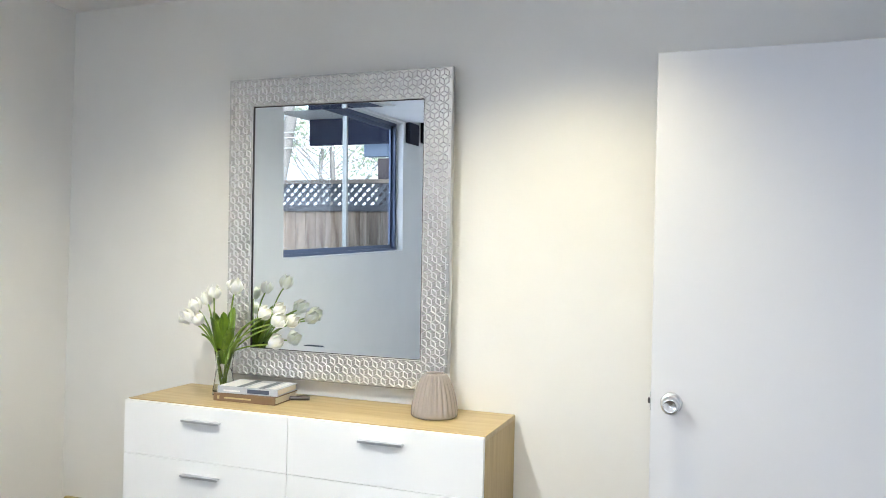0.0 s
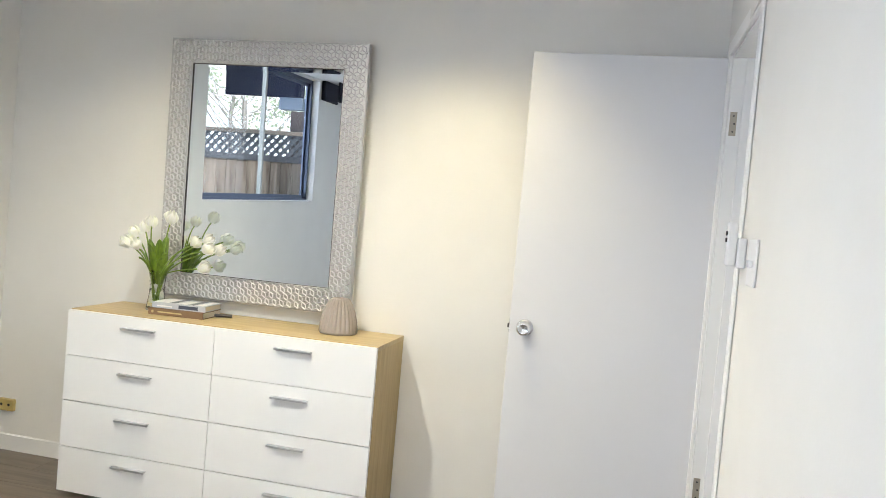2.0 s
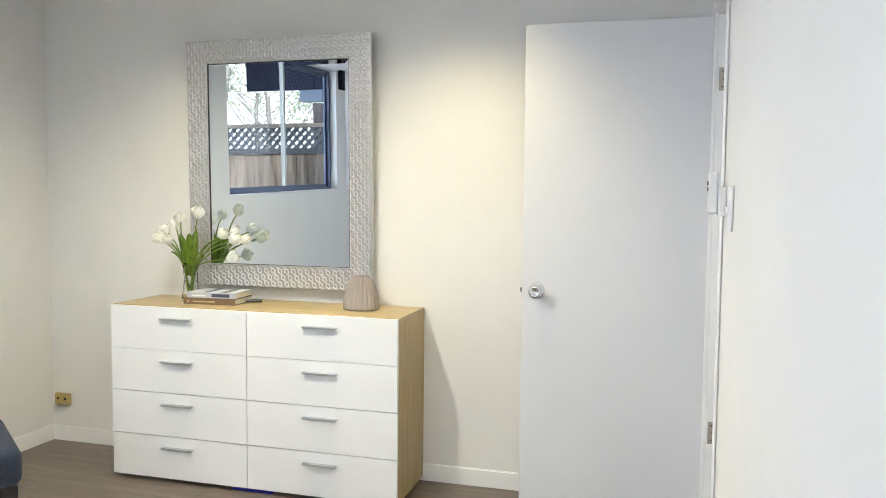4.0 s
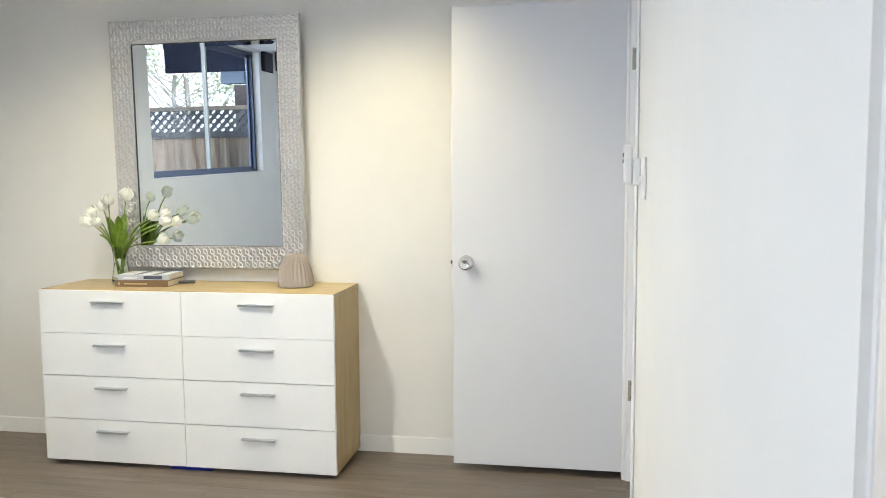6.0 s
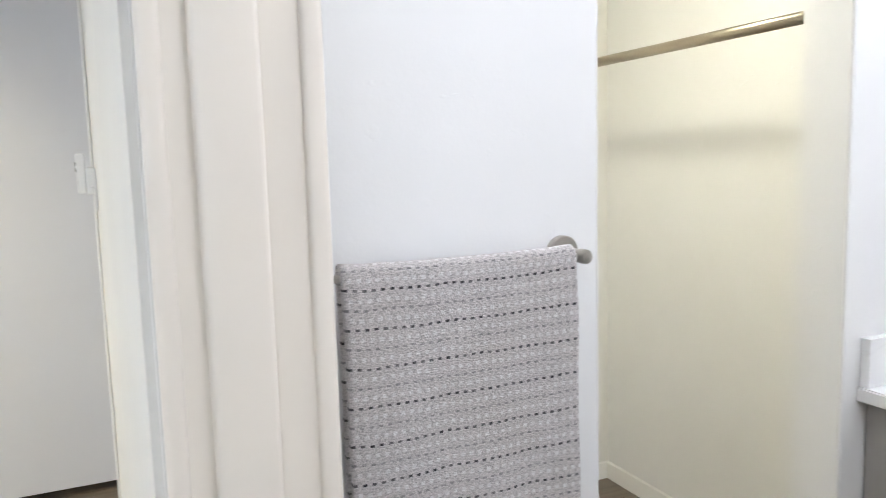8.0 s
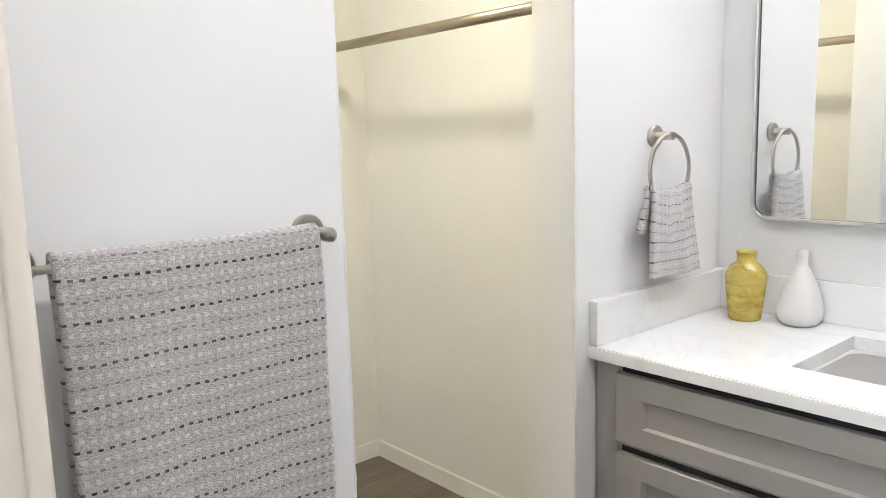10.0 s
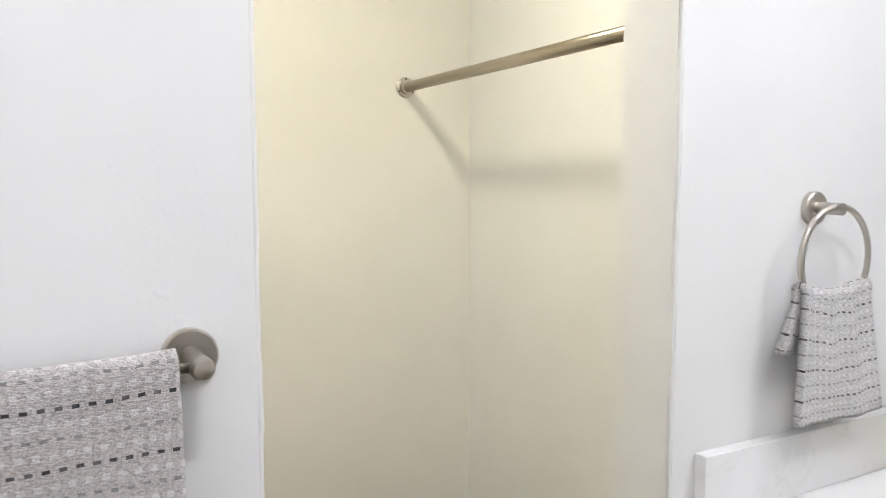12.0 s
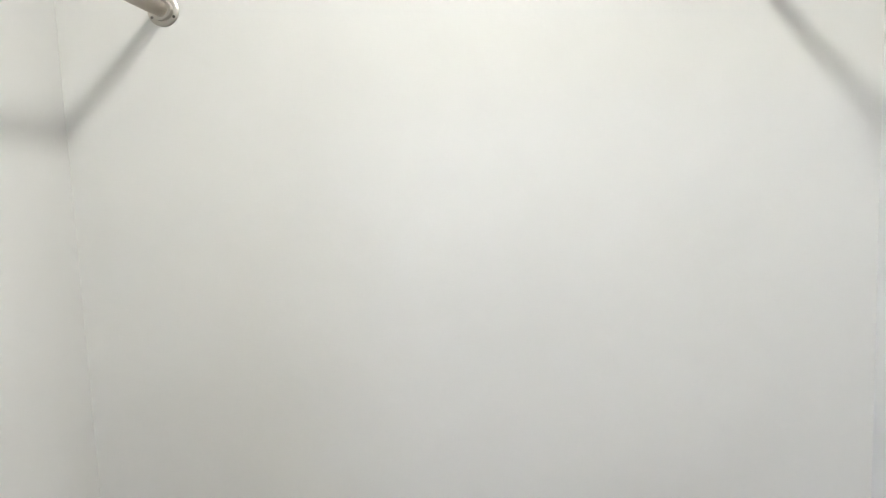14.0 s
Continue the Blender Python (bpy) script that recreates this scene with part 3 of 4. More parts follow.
high = [(-0.118, -0.05, -0.08, 0.07, PALE, True), (-0.045, -0.02, -0.08, 0.078, SLATE, True), (0.0, 0.035, -0.082, 0.03, PALE, True), (0.045, 0.07, -0.082, 0.07, SLATE, True), (0.085, 0.112, -0.08, 0.08, PALE, True), (-0.1, -0.03, 0.007, 0.013, PALE, False), (0.0, 0.09, 0.005, 0.02, SLATE, False)]
book("grey and white jacketed book lying on top", -1.648, 2.668, DZ + 0.0316, 0.250, 0.168, 0.026, 5, COVER, high)
# grey pen-like thing, built as a plain rod
pen = rod(bmesh.new(), (-1.55, 2.70, DZ + 0.008), (-1.46, 2.735, DZ + 0.008), 0.0075, 14)
tagged(part("pen_like_rod", pen, DARK_METAL), "short dark metal rod lying by the books", "rod")

# tulips in a glass vase
FX, FY = -1.822, 2.69
tul = thing("tulip_vase", "clear glass vase with white tulips in water", "vase", (FX, FY, DZ + 0.0006))
part("glass", lathe([(0.0, 0.0), (0.042, 0.0), (0.045, 0.003), (0.043, 0.02), (0.035, 0.07), (0.032, 0.11), (0.036, 0.155), (0.042, 0.185), (0.0395, 0.185), (0.0335, 0.155), (0.0295, 0.11), (0.0325, 0.07), (0.040, 0.022), (0.038, 0.012), (0.0, 0.011)], 40), GLASS, tul, "clear glass vase", True)
part("water", lathe([(0.0, 0.0115), (0.0375, 0.0125), (0.0395, 0.022), (0.0322, 0.07), (0.0292, 0.10), (0.0, 0.10)], 32), WATER, tul, "clear water", True)
PETAL, t_, b_ = nodes("tulip_petal", (0.82, 0.80, 0.66), 0.5)
t_.links.new(ramp(t_, grain(t_, coords(t_, (30, 30, 8)), 4, 3), [(0.3, (0.86, 0.86, 0.70)), (0.6, (0.93, 0.925, 0.87))]), b_.inputs["Base Color"])
b_.inputs["Subsurface Weight"].default_value = 0.15
b_.inputs["Subsurface Radius"].default_value = (0.01, 0.01, 0.006)
STEM, t_, b_ = nodes("tulip_green", (0.16, 0.26, 0.05), 0.45)
t_.links.new(ramp(t_, grain(t_, coords(t_, (40, 40, 6)), 5, 3), [(0.3, (0.12, 0.20, 0.03)), (0.7, (0.30, 0.42, 0.07))]), b_.inputs["Base Color"])

BLADE, t_, b_ = nodes("tulip_leaf_green", (0.12, 0.19, 0.03), 0.4)
t_.links.new(ramp(t_, grain(t_, coords(t_, (22, 22, 3)), 3, 3), [(0.3, (0.065, 0.125, 0.008)), (0.7, (0.19, 0.30, 0.02))]), b_.inputs["Base Color"])


def petal_head(seed):
    rng = random.Random(seed)
    bm = bmesh.new()
    for k in range(6):
        a0, out = k * math.pi / 3 + rng.uniform(-0.15, 0.15), 1.0 if k % 2 else 0.86
        op = rng.uniform(0.85, 1.25)
        grid = []
        for i in range(8):
            u = i / 7
            rad = 0.0255 * out * math.sin(math.pi * min(0.97, 0.12 + 0.68 * u)) * (op if u > 0.5 else 1.0)
            half = 0.62 * math.sin(math.pi * (0.10 + 0.86 * u)) ** 0.7
            grid.append([bm.verts.new(((rad + 0.0016 * abs(w)) * math.cos(a0 + w * half), (rad + 0.0016 * abs(w)) * math.sin(a0 + w * half), 0.054 * u * (1 - 0.08 * abs(w)))) for w in (-1, -0.5, 0, 0.5, 1)])
        for p, q in zip(grid, grid[1:]):
            for j in range(4):
                bm.faces.new((p[j], p[j + 1], q[j + 1], q[j]))
    return bm


# head places from the vase mouth: across, towards the room, up
HEADS = [(-0.050, -0.09, 0.285), (-0.078, -0.07, 0.335), (-0.046, -0.05, 0.358), (-0.005, -0.07, 0.385), (0.088, -0.07, 0.410), (0.175, -0.02, 0.315), (0.240, -0.03, 0.295),
         (0.262, 0.035, 0.290), (0.182, 0.04, 0.205), (0.215, 0.02, 0.330), (-0.085, -0.10, 0.292)]
for i, (hx, hy, hz) in enumerate(HEADS):
    rng = random.Random(40 + i)
    base = Vector((rng.uniform(-0.015, 0.015), rng.uniform(-0.015, 0.015), 0.02))
    mouth = Vector((0.025 * math.copysign(1, hx), 0.02 * math.copysign(1, hy), 0.17))
    tip = Vector((hx, hy, hz))
    pts = []
    for k in range(13):
        u = k / 12
        if u < 0.4:
            pts.append(base.lerp(mouth, u / 0.4))
        else:
            w = (u - 0.4) / 0.6
            ctrl = mouth + Vector((hx * 0.28, hy * 0.28, (hz - 0.17) * 0.75))
            pts.append(mouth * (1 - w) ** 2 + ctrl * 2 * w * (1 - w) + tip * w * w)
    stem = part("stem", tube(bmesh.new(), pts, 0.0031, 8), STEM, tul, "green tulip stem", True)
    head = part("flower", petal_head(i), PETAL, stem, "white tulip flower", True)
    d = (pts[-1] - pts[-3]).normalized()
    d = (d + Vector((0, 0, 0.35))).normalized()
    head.matrix_basis = Matrix.Translation(tip - d * 0.004) @ d.to_track_quat("Z", "Y").to_matrix().to_4x4() @ Matrix.Scale(rng.uniform(1.0, 1.2), 4)
for i, (ang, ln, up) in enumerate([(200, 0.15, 0.16), (160, 0.12, 0.20), (100, 0.10, 0.22), (260, 0.11, 0.19), (320, 0.14, 0.15), (20, 0.16, 0.17), (300, 0.10, 0.21), (230, 0.13, 0.12), (350, 0.12, 0.10)]):
    a = radians(ang)
    bm = bmesh.new()
    grid = []
    for k in range(9):
        u = k / 8
        r = 0.02 + 0.55 * ln * u ** 1.3
        z = 0.12 + up * (u - 0.28 * u ** 3) * 1.35
        half = 0.021 * math.sin(math.pi * (0.12 + 0.88 * u)) ** 0.8 + 0.0008
        side = Vector((-math.sin(a), math.cos(a), 0))
        mid = Vector((r * math.cos(a), r * math.sin(a), z))
        grid.append([bm.verts.new(mid + side * half * w + Vector((0, 0, 0.008 * abs(w)))) for w in (-1, -0.4, 0, 0.4, 1)])
    for p, q in zip(grid, grid[1:]):
        for j in range(4):
            bm.faces.new((p[j], p[j + 1], q[j + 1], q[j]))
    ob = part("leaf", bm, BLADE, tul, "broad green tulip leaf", True)
    ob.modifiers.new("thick", "SOLIDIFY").thickness = 0.0012

# ---- outlet, switch, remote ----
out = thing("wall_outlet", "yellowed plastic outlet box with a thin cord", "outlet", (-2.722, YB, 0.232))
part("plate", boxed(-0.045, 0.045, -0.024, -0.0005, -0.030, 0.030, bevel=0.004), BEIGE_PLASTIC, out)
for k in (-0.022, 0.022):
    part("socket", rod(bmesh.new(), (k, -0.0238, 0.002), (k, -0.0252, 0.002), 0.007, 14), BLACK, out)
part("cord", tube(bmesh.new(), [(-0.03, -0.012, -0.029), (-0.034, -0.014, -0.06), (-0.05, -0.012, -0.085), (-0.062, -0.01, -0.10), (-0.068, -0.016, -0.15)], 0.002, 6), WHITE_PLASTIC, out, "thin white cord", True)
sw = thing("light_switch", "white plastic wall switch plate", "light switch", (XD + 0.0035, 1.615, 1.315))
part("plate", boxed(-0.007, -0.0005, -0.057, 0.057, -0.060, 0.060, bevel=0.002), WHITE_PLASTIC, sw)
for k in (-0.023, 0.023):
    part("toggle", boxed(-0.016, -0.0072, k - 0.005, k + 0.005, -0.012, 0.006, bevel=0.002), WHITE_PLASTIC, sw)
rem = thing("wall_remote", "white remote control in a wall cradle", "remote control", (XD + 0.0015, 1.755, 1.357))
part("cradle", boxed(-0.024, -0.0005, -0.030, 0.030, -0.063, 0.02, bevel=0.005), WHITE_PLASTIC, rem)
part("remote", boxed(-0.050, -0.0245, -0.024, 0.024, -0.058, 0.062, bevel=0.007, seg=3), WHITE_PLASTIC, rem)
for k in (0.012, 0.030):
    part("button", boxed(-0.0525, -0.0503, -0.012, 0.012, k - 0.006, k + 0.006, bevel=0.001), BLACK, rem)

# ---- upholstered chair and rug ----
CHX, CHY = -2.008, 1.415
chair = thing("dining_chair", "slate-blue upholstered chair with dark wooden legs", "chair", (CHX, CHY, 0.0))
chair.rotation_euler = (0, 0, radians(-37.7))
ESPRESSO = wood("espresso_wood", (0.022, 0.014, 0.012), (0.01, 0.007, 0.006), 0.35, "z")
part("seat", boxed(-0.25, 0.25, -0.25, 0.26, 0.36, 0.49, bevel=0.035, seg=4), BLUE_CLOTH, chair, "", True)
bk = part("backrest", boxed(-0.25, 0.25, -0.045, 0.045, 0.0, 0.345, bevel=0.035, seg=4), BLUE_CLOTH, chair, "", True)
bk.matrix_basis = pose(-0.23, 0.0, 0.46, 0, -8, 90)
# added solid slab puts the darkness under the seat into colour
part("seat_underside", boxed(-0.235, 0.235, -0.235, 0.245, 0.325, 0.359, bevel=0.004), ESPRESSO, chair, "dark slab under the seat")
for lx, ly in ((-0.21, -0.21), (0.21, -0.21), (-0.21, 0.22), (0.21, 0.22)):
    bm = rod(bmesh.new(), (lx * 1.04, ly * 1.04, 0.012), (lx, ly, 0.362), 0.020, 4, 0.032)
    part("leg", bm, ESPRESSO, chair, "dark tapered wooden leg")


def rug_mat():
    m, t, b = nodes("grey_rug", (0.5, 0.48, 0.45), 0.95)
    v = coords(t)
    col = ramp(t, grain(t, v, 9, 5, 0.7, 1.2), [(0.38, (0.30, 0.30, 0.29)), (0.5, (0.50, 0.48, 0.44)), (0.62, (0.62, 0.60, 0.56))])
    t.links.new(col, b.inputs["Base Color"])
    bump(t, b, grain(t, v, 260, 3), 0.7, 0.004)
    return m


tagged(part("rug", boxed(-2.72, -0.95, 0.1, 2.04, 0.0, 0.011, bevel=0.004), rug_mat()), "pale grey mottled area rug on the plank floor", "rug")

# ---- bathroom: vanity, splash, mirror ----
CF = 1.93
van = thing("vanity_cabinet", "grey painted shaker vanity cabinet with drawers", "vanity")
part("body", boxed(CF, XV - 0.001, -1.35, 0.196, 0.10, 0.868), GREY_PAINT, van)
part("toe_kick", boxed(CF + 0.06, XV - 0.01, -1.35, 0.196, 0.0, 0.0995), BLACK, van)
part("side_stile", boxed(CF - 0.004, CF - 0.0005, 0.138, 0.196, 0.10, 0.866), GREY_PAINT, van)


def shaker(name, y0, y1, z0, z1):
    """A drawer or door front: rails round a sunk panel, with a chamfer."""
    bm = bmesh.new()
    x, w = CF - 0.021, 0.066
    rings = []
    for inset, xx in ((0.0, CF - 0.0005), (0.0, x + 0.0015), (0.0015, x), (w, x), (w + 0.007, x + 0.008), (w + 0.0075, x + 0.009)):
        rings.append([bm.verts.new((xx, a, c)) for a, c in ((y0 + inset, z0 + inset * 0.62), (y1 - inset, z0 + inset * 0.62), (y1 - inset, z1 - inset * 0.72), (y0 + inset, z1 - inset * 0.72))])
    for a, b in zip(rings, rings[1:]):
        for k in range(4):
            bm.faces.new((a[k], a[(k + 1) % 4], b[(k + 1) % 4], b[k]))
    bm.faces.new(rings[-1])
    return part(name, bm, GREY_PAINT, van, "recessed shaker front")


for y0, y1 in ((-0.62, 0.134), (-1.34, -0.628)):
    for z0, z1 in ((0.703, 0.855), (0.41, 0.676), (0.115, 0.386)):
        shaker("drawer", y0, y1, z0, z1)
        # black strips paint the shade line above each drawer front
        part("gap_shade", boxed(CF - 0.0012, CF - 0.0002, y0 + 0.004, y1 - 0.004, z1 - 0.006, z1 + 0.012), BLACK, van)

SX0, SX1, SY0, SY1 = 2.05, 2.36, -0.66, -0.176
CT = thing("quartz_countertop", "white veined quartz counter with an undermount sink", "countertop", (0, 0, 0.003))
bm = bmesh.new()
TX = 1.902
for x0, x1, y0, y1 in ((TX, SX0, -1.37, 0.202), (SX1, XV - 0.001, -1.37, 0.202), (SX0, SX1, SY1, 0.202), (SX0, SX1, -1.37, SY0)):
    box(bm, x0, x1, y0, y1, 0.872, 0.90)
bmesh.ops.remove_doubles(bm, verts=bm.verts, dist=0.0001)
front = [e for e in bm.edges if all(abs(v.co.x - TX) < 0.001 and v.co.z > 0.89 for v in e.verts)]
bmesh.ops.bevel(bm, geom=front, offset=0.003, segments=2, affect="EDGES")
part("slab", bm, QUARTZ, CT)
bm = bmesh.new()
rings = []
for inset, z in ((-0.006, 0.8715), (0.0, 0.868), (0.025, 0.83), (0.06, 0.797), (0.12, 0.788)):
    ring = []
    x0, x1, y0, y1, r = SX0 + inset, SX1 - inset, SY0 + inset, SY1 - inset, 0.035
    for cx, cy, a0 in ((x1 - r, y1 - r, 0), (x0 + r, y1 - r, 90), (x0 + r, y0 + r, 180), (x1 - r, y0 + r, 270)):
        for k in range(6):
            a = radians(a0 + 18 * k)
            ring.append(bm.verts.new((cx + r * math.cos(a), cy + r * math.sin(a), z)))
    rings.append(ring)
for a, b in zip(rings, rings[1:]):
    for k in range(24):
        bm.faces.new((a[k], a[(k + 1) % 24], b[(k + 1) % 24], b[k]))
bm.faces.new(rings[-1])
part("sink_basin", bm, nodes("sink_porcelain", (0.83, 0.83, 0.83), 0.12)[0], CT, "white porcelain basin", True)
part("side_splash", boxed(TX + 0.006, XV - 0.022, 0.181, 0.202, 0.9005, 1.0, bevel=0.0015), QUARTZ, CT, "low quartz side splash")
part("back_splash", boxed(XV - 0.021, XV - 0.001, -1.37, 0.202, 0.9005, 1.0, bevel=0.0015), QUARTZ, CT, "low quartz backsplash")


def rounded(y0, y1, z0, z1, r, seg=8):
    pts = []
    for cy, cz, a0 in ((y1 - r, z1 - r, 0), (y0 + r, z1 - r, 90), (y0 + r, z0 + r, 180), (y1 - r, z0 + r, 270)):
        pts += [(cy + r * math.cos(radians(a0 + 90 * k / seg)), cz + r * math.sin(radians(a0 + 90 * k / seg))) for k in range(seg + 1)]
    return pts


vm = thing("vanity_mirror", "rounded vanity mirror with a thin steel frame", "mirror")
MY0, MY1, MZ0, MZ1 = -1.0, 0.108, 1.138, 2.0
STEPS = [(0.0, XV - 0.001), (0.0, XV - 0.026), (0.002, XV - 0.028), (0.008, XV - 0.028), (0.010, XV - 0.024), (0.010, XV - 0.018)]
for name, steps, mat, label in (("frame", STEPS[1:5], CHROME, "thin brushed steel frame"), ("frame_side", STEPS[:2], DARK_METAL, "dark frame side"), ("inner_lip", STEPS[4:], DARK_METAL, "dark inner lip")):
    bm = bmesh.new()
    rings = [[bm.verts.new((xx, y, z)) for y, z in rounded(MY0 + ins, MY1 - ins, MZ0 + ins, MZ1 - ins, 0.045 - ins)] for ins, xx in steps]
    for a, b in zip(rings, rings[1:]):
        for k in range(len(a)):
            bm.faces.new((a[k], a[(k + 1) % len(a)], b[(k + 1) % len(a)], b[k]))
    soften(part(name, bm, mat, vm, label))
bm = bmesh.new()
bm.faces.new([bm.verts.new((XV - 0.020, y, z)) for y, z in rounded(MY0 + 0.0095, MY1 - 0.0095, MZ0 + 0.0095, MZ1 - 0.0095, 0.036)])
part("glass", bm, CLEAR_MIRROR, vm, "clear mirror glass")

# vases on the counter
YEL, t_, b_ = nodes("mustard_glaze", (0.45, 0.33, 0.06), 0.22)
v_ = coords(t_, (1, 1, 1.4))
t_.links.new(ramp(t_, grain(t_, v_, 17, 5, 0.68, 0.8), [(0.30, (0.24, 0.15, 0.04)), (0.42, (0.50, 0.37, 0.08)), (0.66, (0.62, 0.50, 0.12))]), b_.inputs["Base Color"])
v1 = thing("mustard_vase", "mottled mustard-yellow glazed ceramic bottle vase", "vase", (2.352, 0.074, 0.9035))
v1.scale = (1.08, 1.08, 1.06)
prof = [(0.0, 0.0), (0.032, 0.0), (0.035, 0.003), (0.0385, 0.030), (0.0368, 0.0315), (0.0385, 0.033), (0.0412, 0.056), (0.0392, 0.0575), (0.0412, 0.059), (0.0432, 0.082), (0.0415, 0.0835), (0.0434, 0.085), (0.0445, 0.098), (0.042, 0.112), (0.034, 0.124), (0.024, 0.131), (0.0205, 0.137), (0.0205, 0.152), (0.0225, 0.156), (0.021, 0.158), (0.017, 0.156), (0.017, 0.13), (0.0, 0.10)]
part("body", lathe(prof, 48), YEL, v1, "", True)
v2 = thing("white_vase", "matt white teardrop ceramic bottle vase", "vase", (2.385, -0.045, 0.9035))
v2.scale = (1.0, 1.0, 1.03)
prof = [(0.0, 0.0), (0.034, 0.0), (0.042, 0.004), (0.049, 0.016), (0.052, 0.032), (0.050, 0.05), (0.043, 0.074), (0.034, 0.097), (0.025, 0.116), (0.0165, 0.132), (0.0140, 0.1365), (0.0130, 0.1375), (0.0128, 0.150), (0.0128, 0.168), (0.0120, 0.170), (0.009, 0.168), (0.009, 0.13), (0.0, 0.10)]
part("body", lathe(prof, 48), paint("matt_white_ceramic", (0.76, 0.75, 0.73), 0.55, 0.12, 120, 0.03), v2, "", True)

# ---- towel bar with bath towel ----
BZ, BY = 1.228, 0.145
bar = thing("towel_bar", "brushed nickel towel bar on round wall plates", "towel bar")
part("bar", rod(bmesh.new(), (0.80, BY, BZ), (1.208, BY, BZ), 0.0055, 16), NICKEL, bar, "", True)
for px in (0.80, 1.208):
    pl = part("wall_plate", lathe([(0.0, 0.0), (0.027, 0.0), (0.027, 0.009), (0.025, 0.011), (0.0, 0.011)], 36), NICKEL, bar, "round wall plate")
    pl.matrix_basis = pose(px, YC - 0.0005, BZ, 90)
    soften(pl)
    post = part("post", lathe([(0.0, 0.0), (0.0105, 0.0), (0.0098, 0.004), (0.0098, 0.038), (0.0108, 0.042), (0.0112, 0.052), (0.0108, 0.058), (0.0085, 0.0615), (0.004, 0.0630), (0.0, 0.0635)], 32), NICKEL, bar, "post with a rounded end", True)
    post.matrix_basis = pose(px, YC - 0.0115, BZ, 90)
    soften(post)


def drape(x0, x1, nx, path, wave, uvx=0.0):
    """A hanging cloth: a cross-section path of (y, z), carried across x, with soft folds."""
    bm = bmesh.new()
    uv = bm.loops.layers.uv.new("UVMap")
    run = [0.0]
    for (ya, za), (yb, zb) in zip(path, path[1:]):
        run.append(run[-1] + math.hypot(yb - ya, zb - za))
    grid = [[bm.verts.new((*wave(x0 + (x1 - x0) * i / nx, s, y, z),)) for i in range(nx + 1)] for (y, z), s in zip(path, run)]
    for j in range(len(path) - 1):
        for i in range(nx):
            f = bm.faces.new((grid[j][i], grid[j][i + 1], grid[j + 1][i + 1], grid[j + 1][i]))
            f.smooth = True
            for lp, (a, b) in zip(f.loops, ((i, j), (i + 1, j), (i + 1, j + 1), (i, j + 1))):
                lp[uv].uv = (uvx + (x1 - x0) * a / nx, run[b])
    return bm


def wrap(front_y, back_y, top, bottom_f, bottom_b, step=0.012):
    pts = [(front_y, bottom_f + k * step) for k in range(int((top - bottom_f) / step))]
    mid, r = (front_y + back_y) / 2, (back_y - front_y) / 2
    pts += [(mid - r * math.cos(radians(a)), top + r * math.sin(radians(a))) for a in range(0, 181, 20)]
    pts += [(back_y, top - k * step) for k in range(1, int((top - bottom_b) / step))]
    return pts


def hang(x, s, y, z):
    fall = min(1.0, max(0.0, (1.225 - z) * 2.2))
    fold = 0.0045 * math.sin(19 * x + 0.8) * fall + 0.004 * fall * math.sin(43 * x + 4 * z)
    sag = 0.0025 * noise.noise((x * 14, y * 9, z * 9)) + 0.003 * noise.noise((x * 4, 3, z * 3))
    droop = -0.004 * math.sin((x - 0.83) * 9) * (1 - fall)
    return x + 0.004 * noise.noise((2, z * 6, x * 2)), y + fold * (1 if y < BY else 0.3) + sag, z + droop + 0.0015 * noise.noise((x * 25, 1, 2))


towel = part("bath_towel", drape(0.832, 1.187, 60, wrap(BY - 0.016, BY + 0.015, BZ + 0.004, 0.588, 0.66), hang), TERRY, None, "", True)
towel.modifiers.new("pile", "SOLIDIFY").thickness = 0.010
tagged(towel, "grey terry bath towel with dashed stripes over the bar", "towel")

# ---- towel ring with hand towel ----
RX, RZ = 2.145, 1.352
ring_ = thing("towel_ring", "brushed nickel towel ring on a round plate", "towel ring")
pl = part("wall_plate", lathe([(0.0, 0.0), (0.0255, 0.0), (0.0255, 0.009), (0.0235, 0.011), (0.0, 0.011)], 36), NICKEL, ring_)
pl.matrix_basis = pose(RX, YC - 0.0005, RZ, 90)
soften(pl)
soften(part("post", rod(bmesh.new(), (RX, YC - 0.0115, RZ), (RX, 0.150, RZ), 0.0095, 24), NICKEL, ring_))
RY, RR = 0.160, 0.080
loop = [(RX + RR * math.sin(a), RY - 0.002, RZ - RR + 0.004 + RR * math.cos(a)) for a in [2 * math.pi * k / 64 for k in range(65)]]
part("ring", tube(bmesh.new(), loop, 0.0048, 12), NICKEL, ring_, "", True)


def gather(x, s, y, z):
    low = RZ - 2 * RR + 0.008
    u = min(1.0, max(0.0, (low - z) / 0.20))
    mid = RX - 0.004
    spread = 0.74 + 0.30 * u
    pleat = (0.004 * (1 - u) + 0.0008) * math.sin((x - mid) * 95 + 1.2) + 0.0025 * math.sin((x - mid) * 40 + 9 * z)
    lift = 0.006 * (abs(x - mid) / 0.07) ** 2 * (1 - u)
    return mid + (x - mid) * spread + (0.010 * u if y < RY else -0.055 * u), y + pleat + (-0.012 if y < RY else 0.012) * u, z + lift + 0.003 * noise.noise((x * 30, z * 12, 4))


ht = part("hand_towel", drape(RX - 0.110, RX + 0.098, 44, wrap(RY - 0.014, RY + 0.012, RZ - 2 * RR + 0.028, 1.034, 1.12, 0.008), gather), TERRY_SMALL, None, "", True)
ht.modifiers.new("pile", "SOLIDIFY").thickness = 0.012
tagged(ht, "grey dashed hand towel gathered through the ring", "towel")

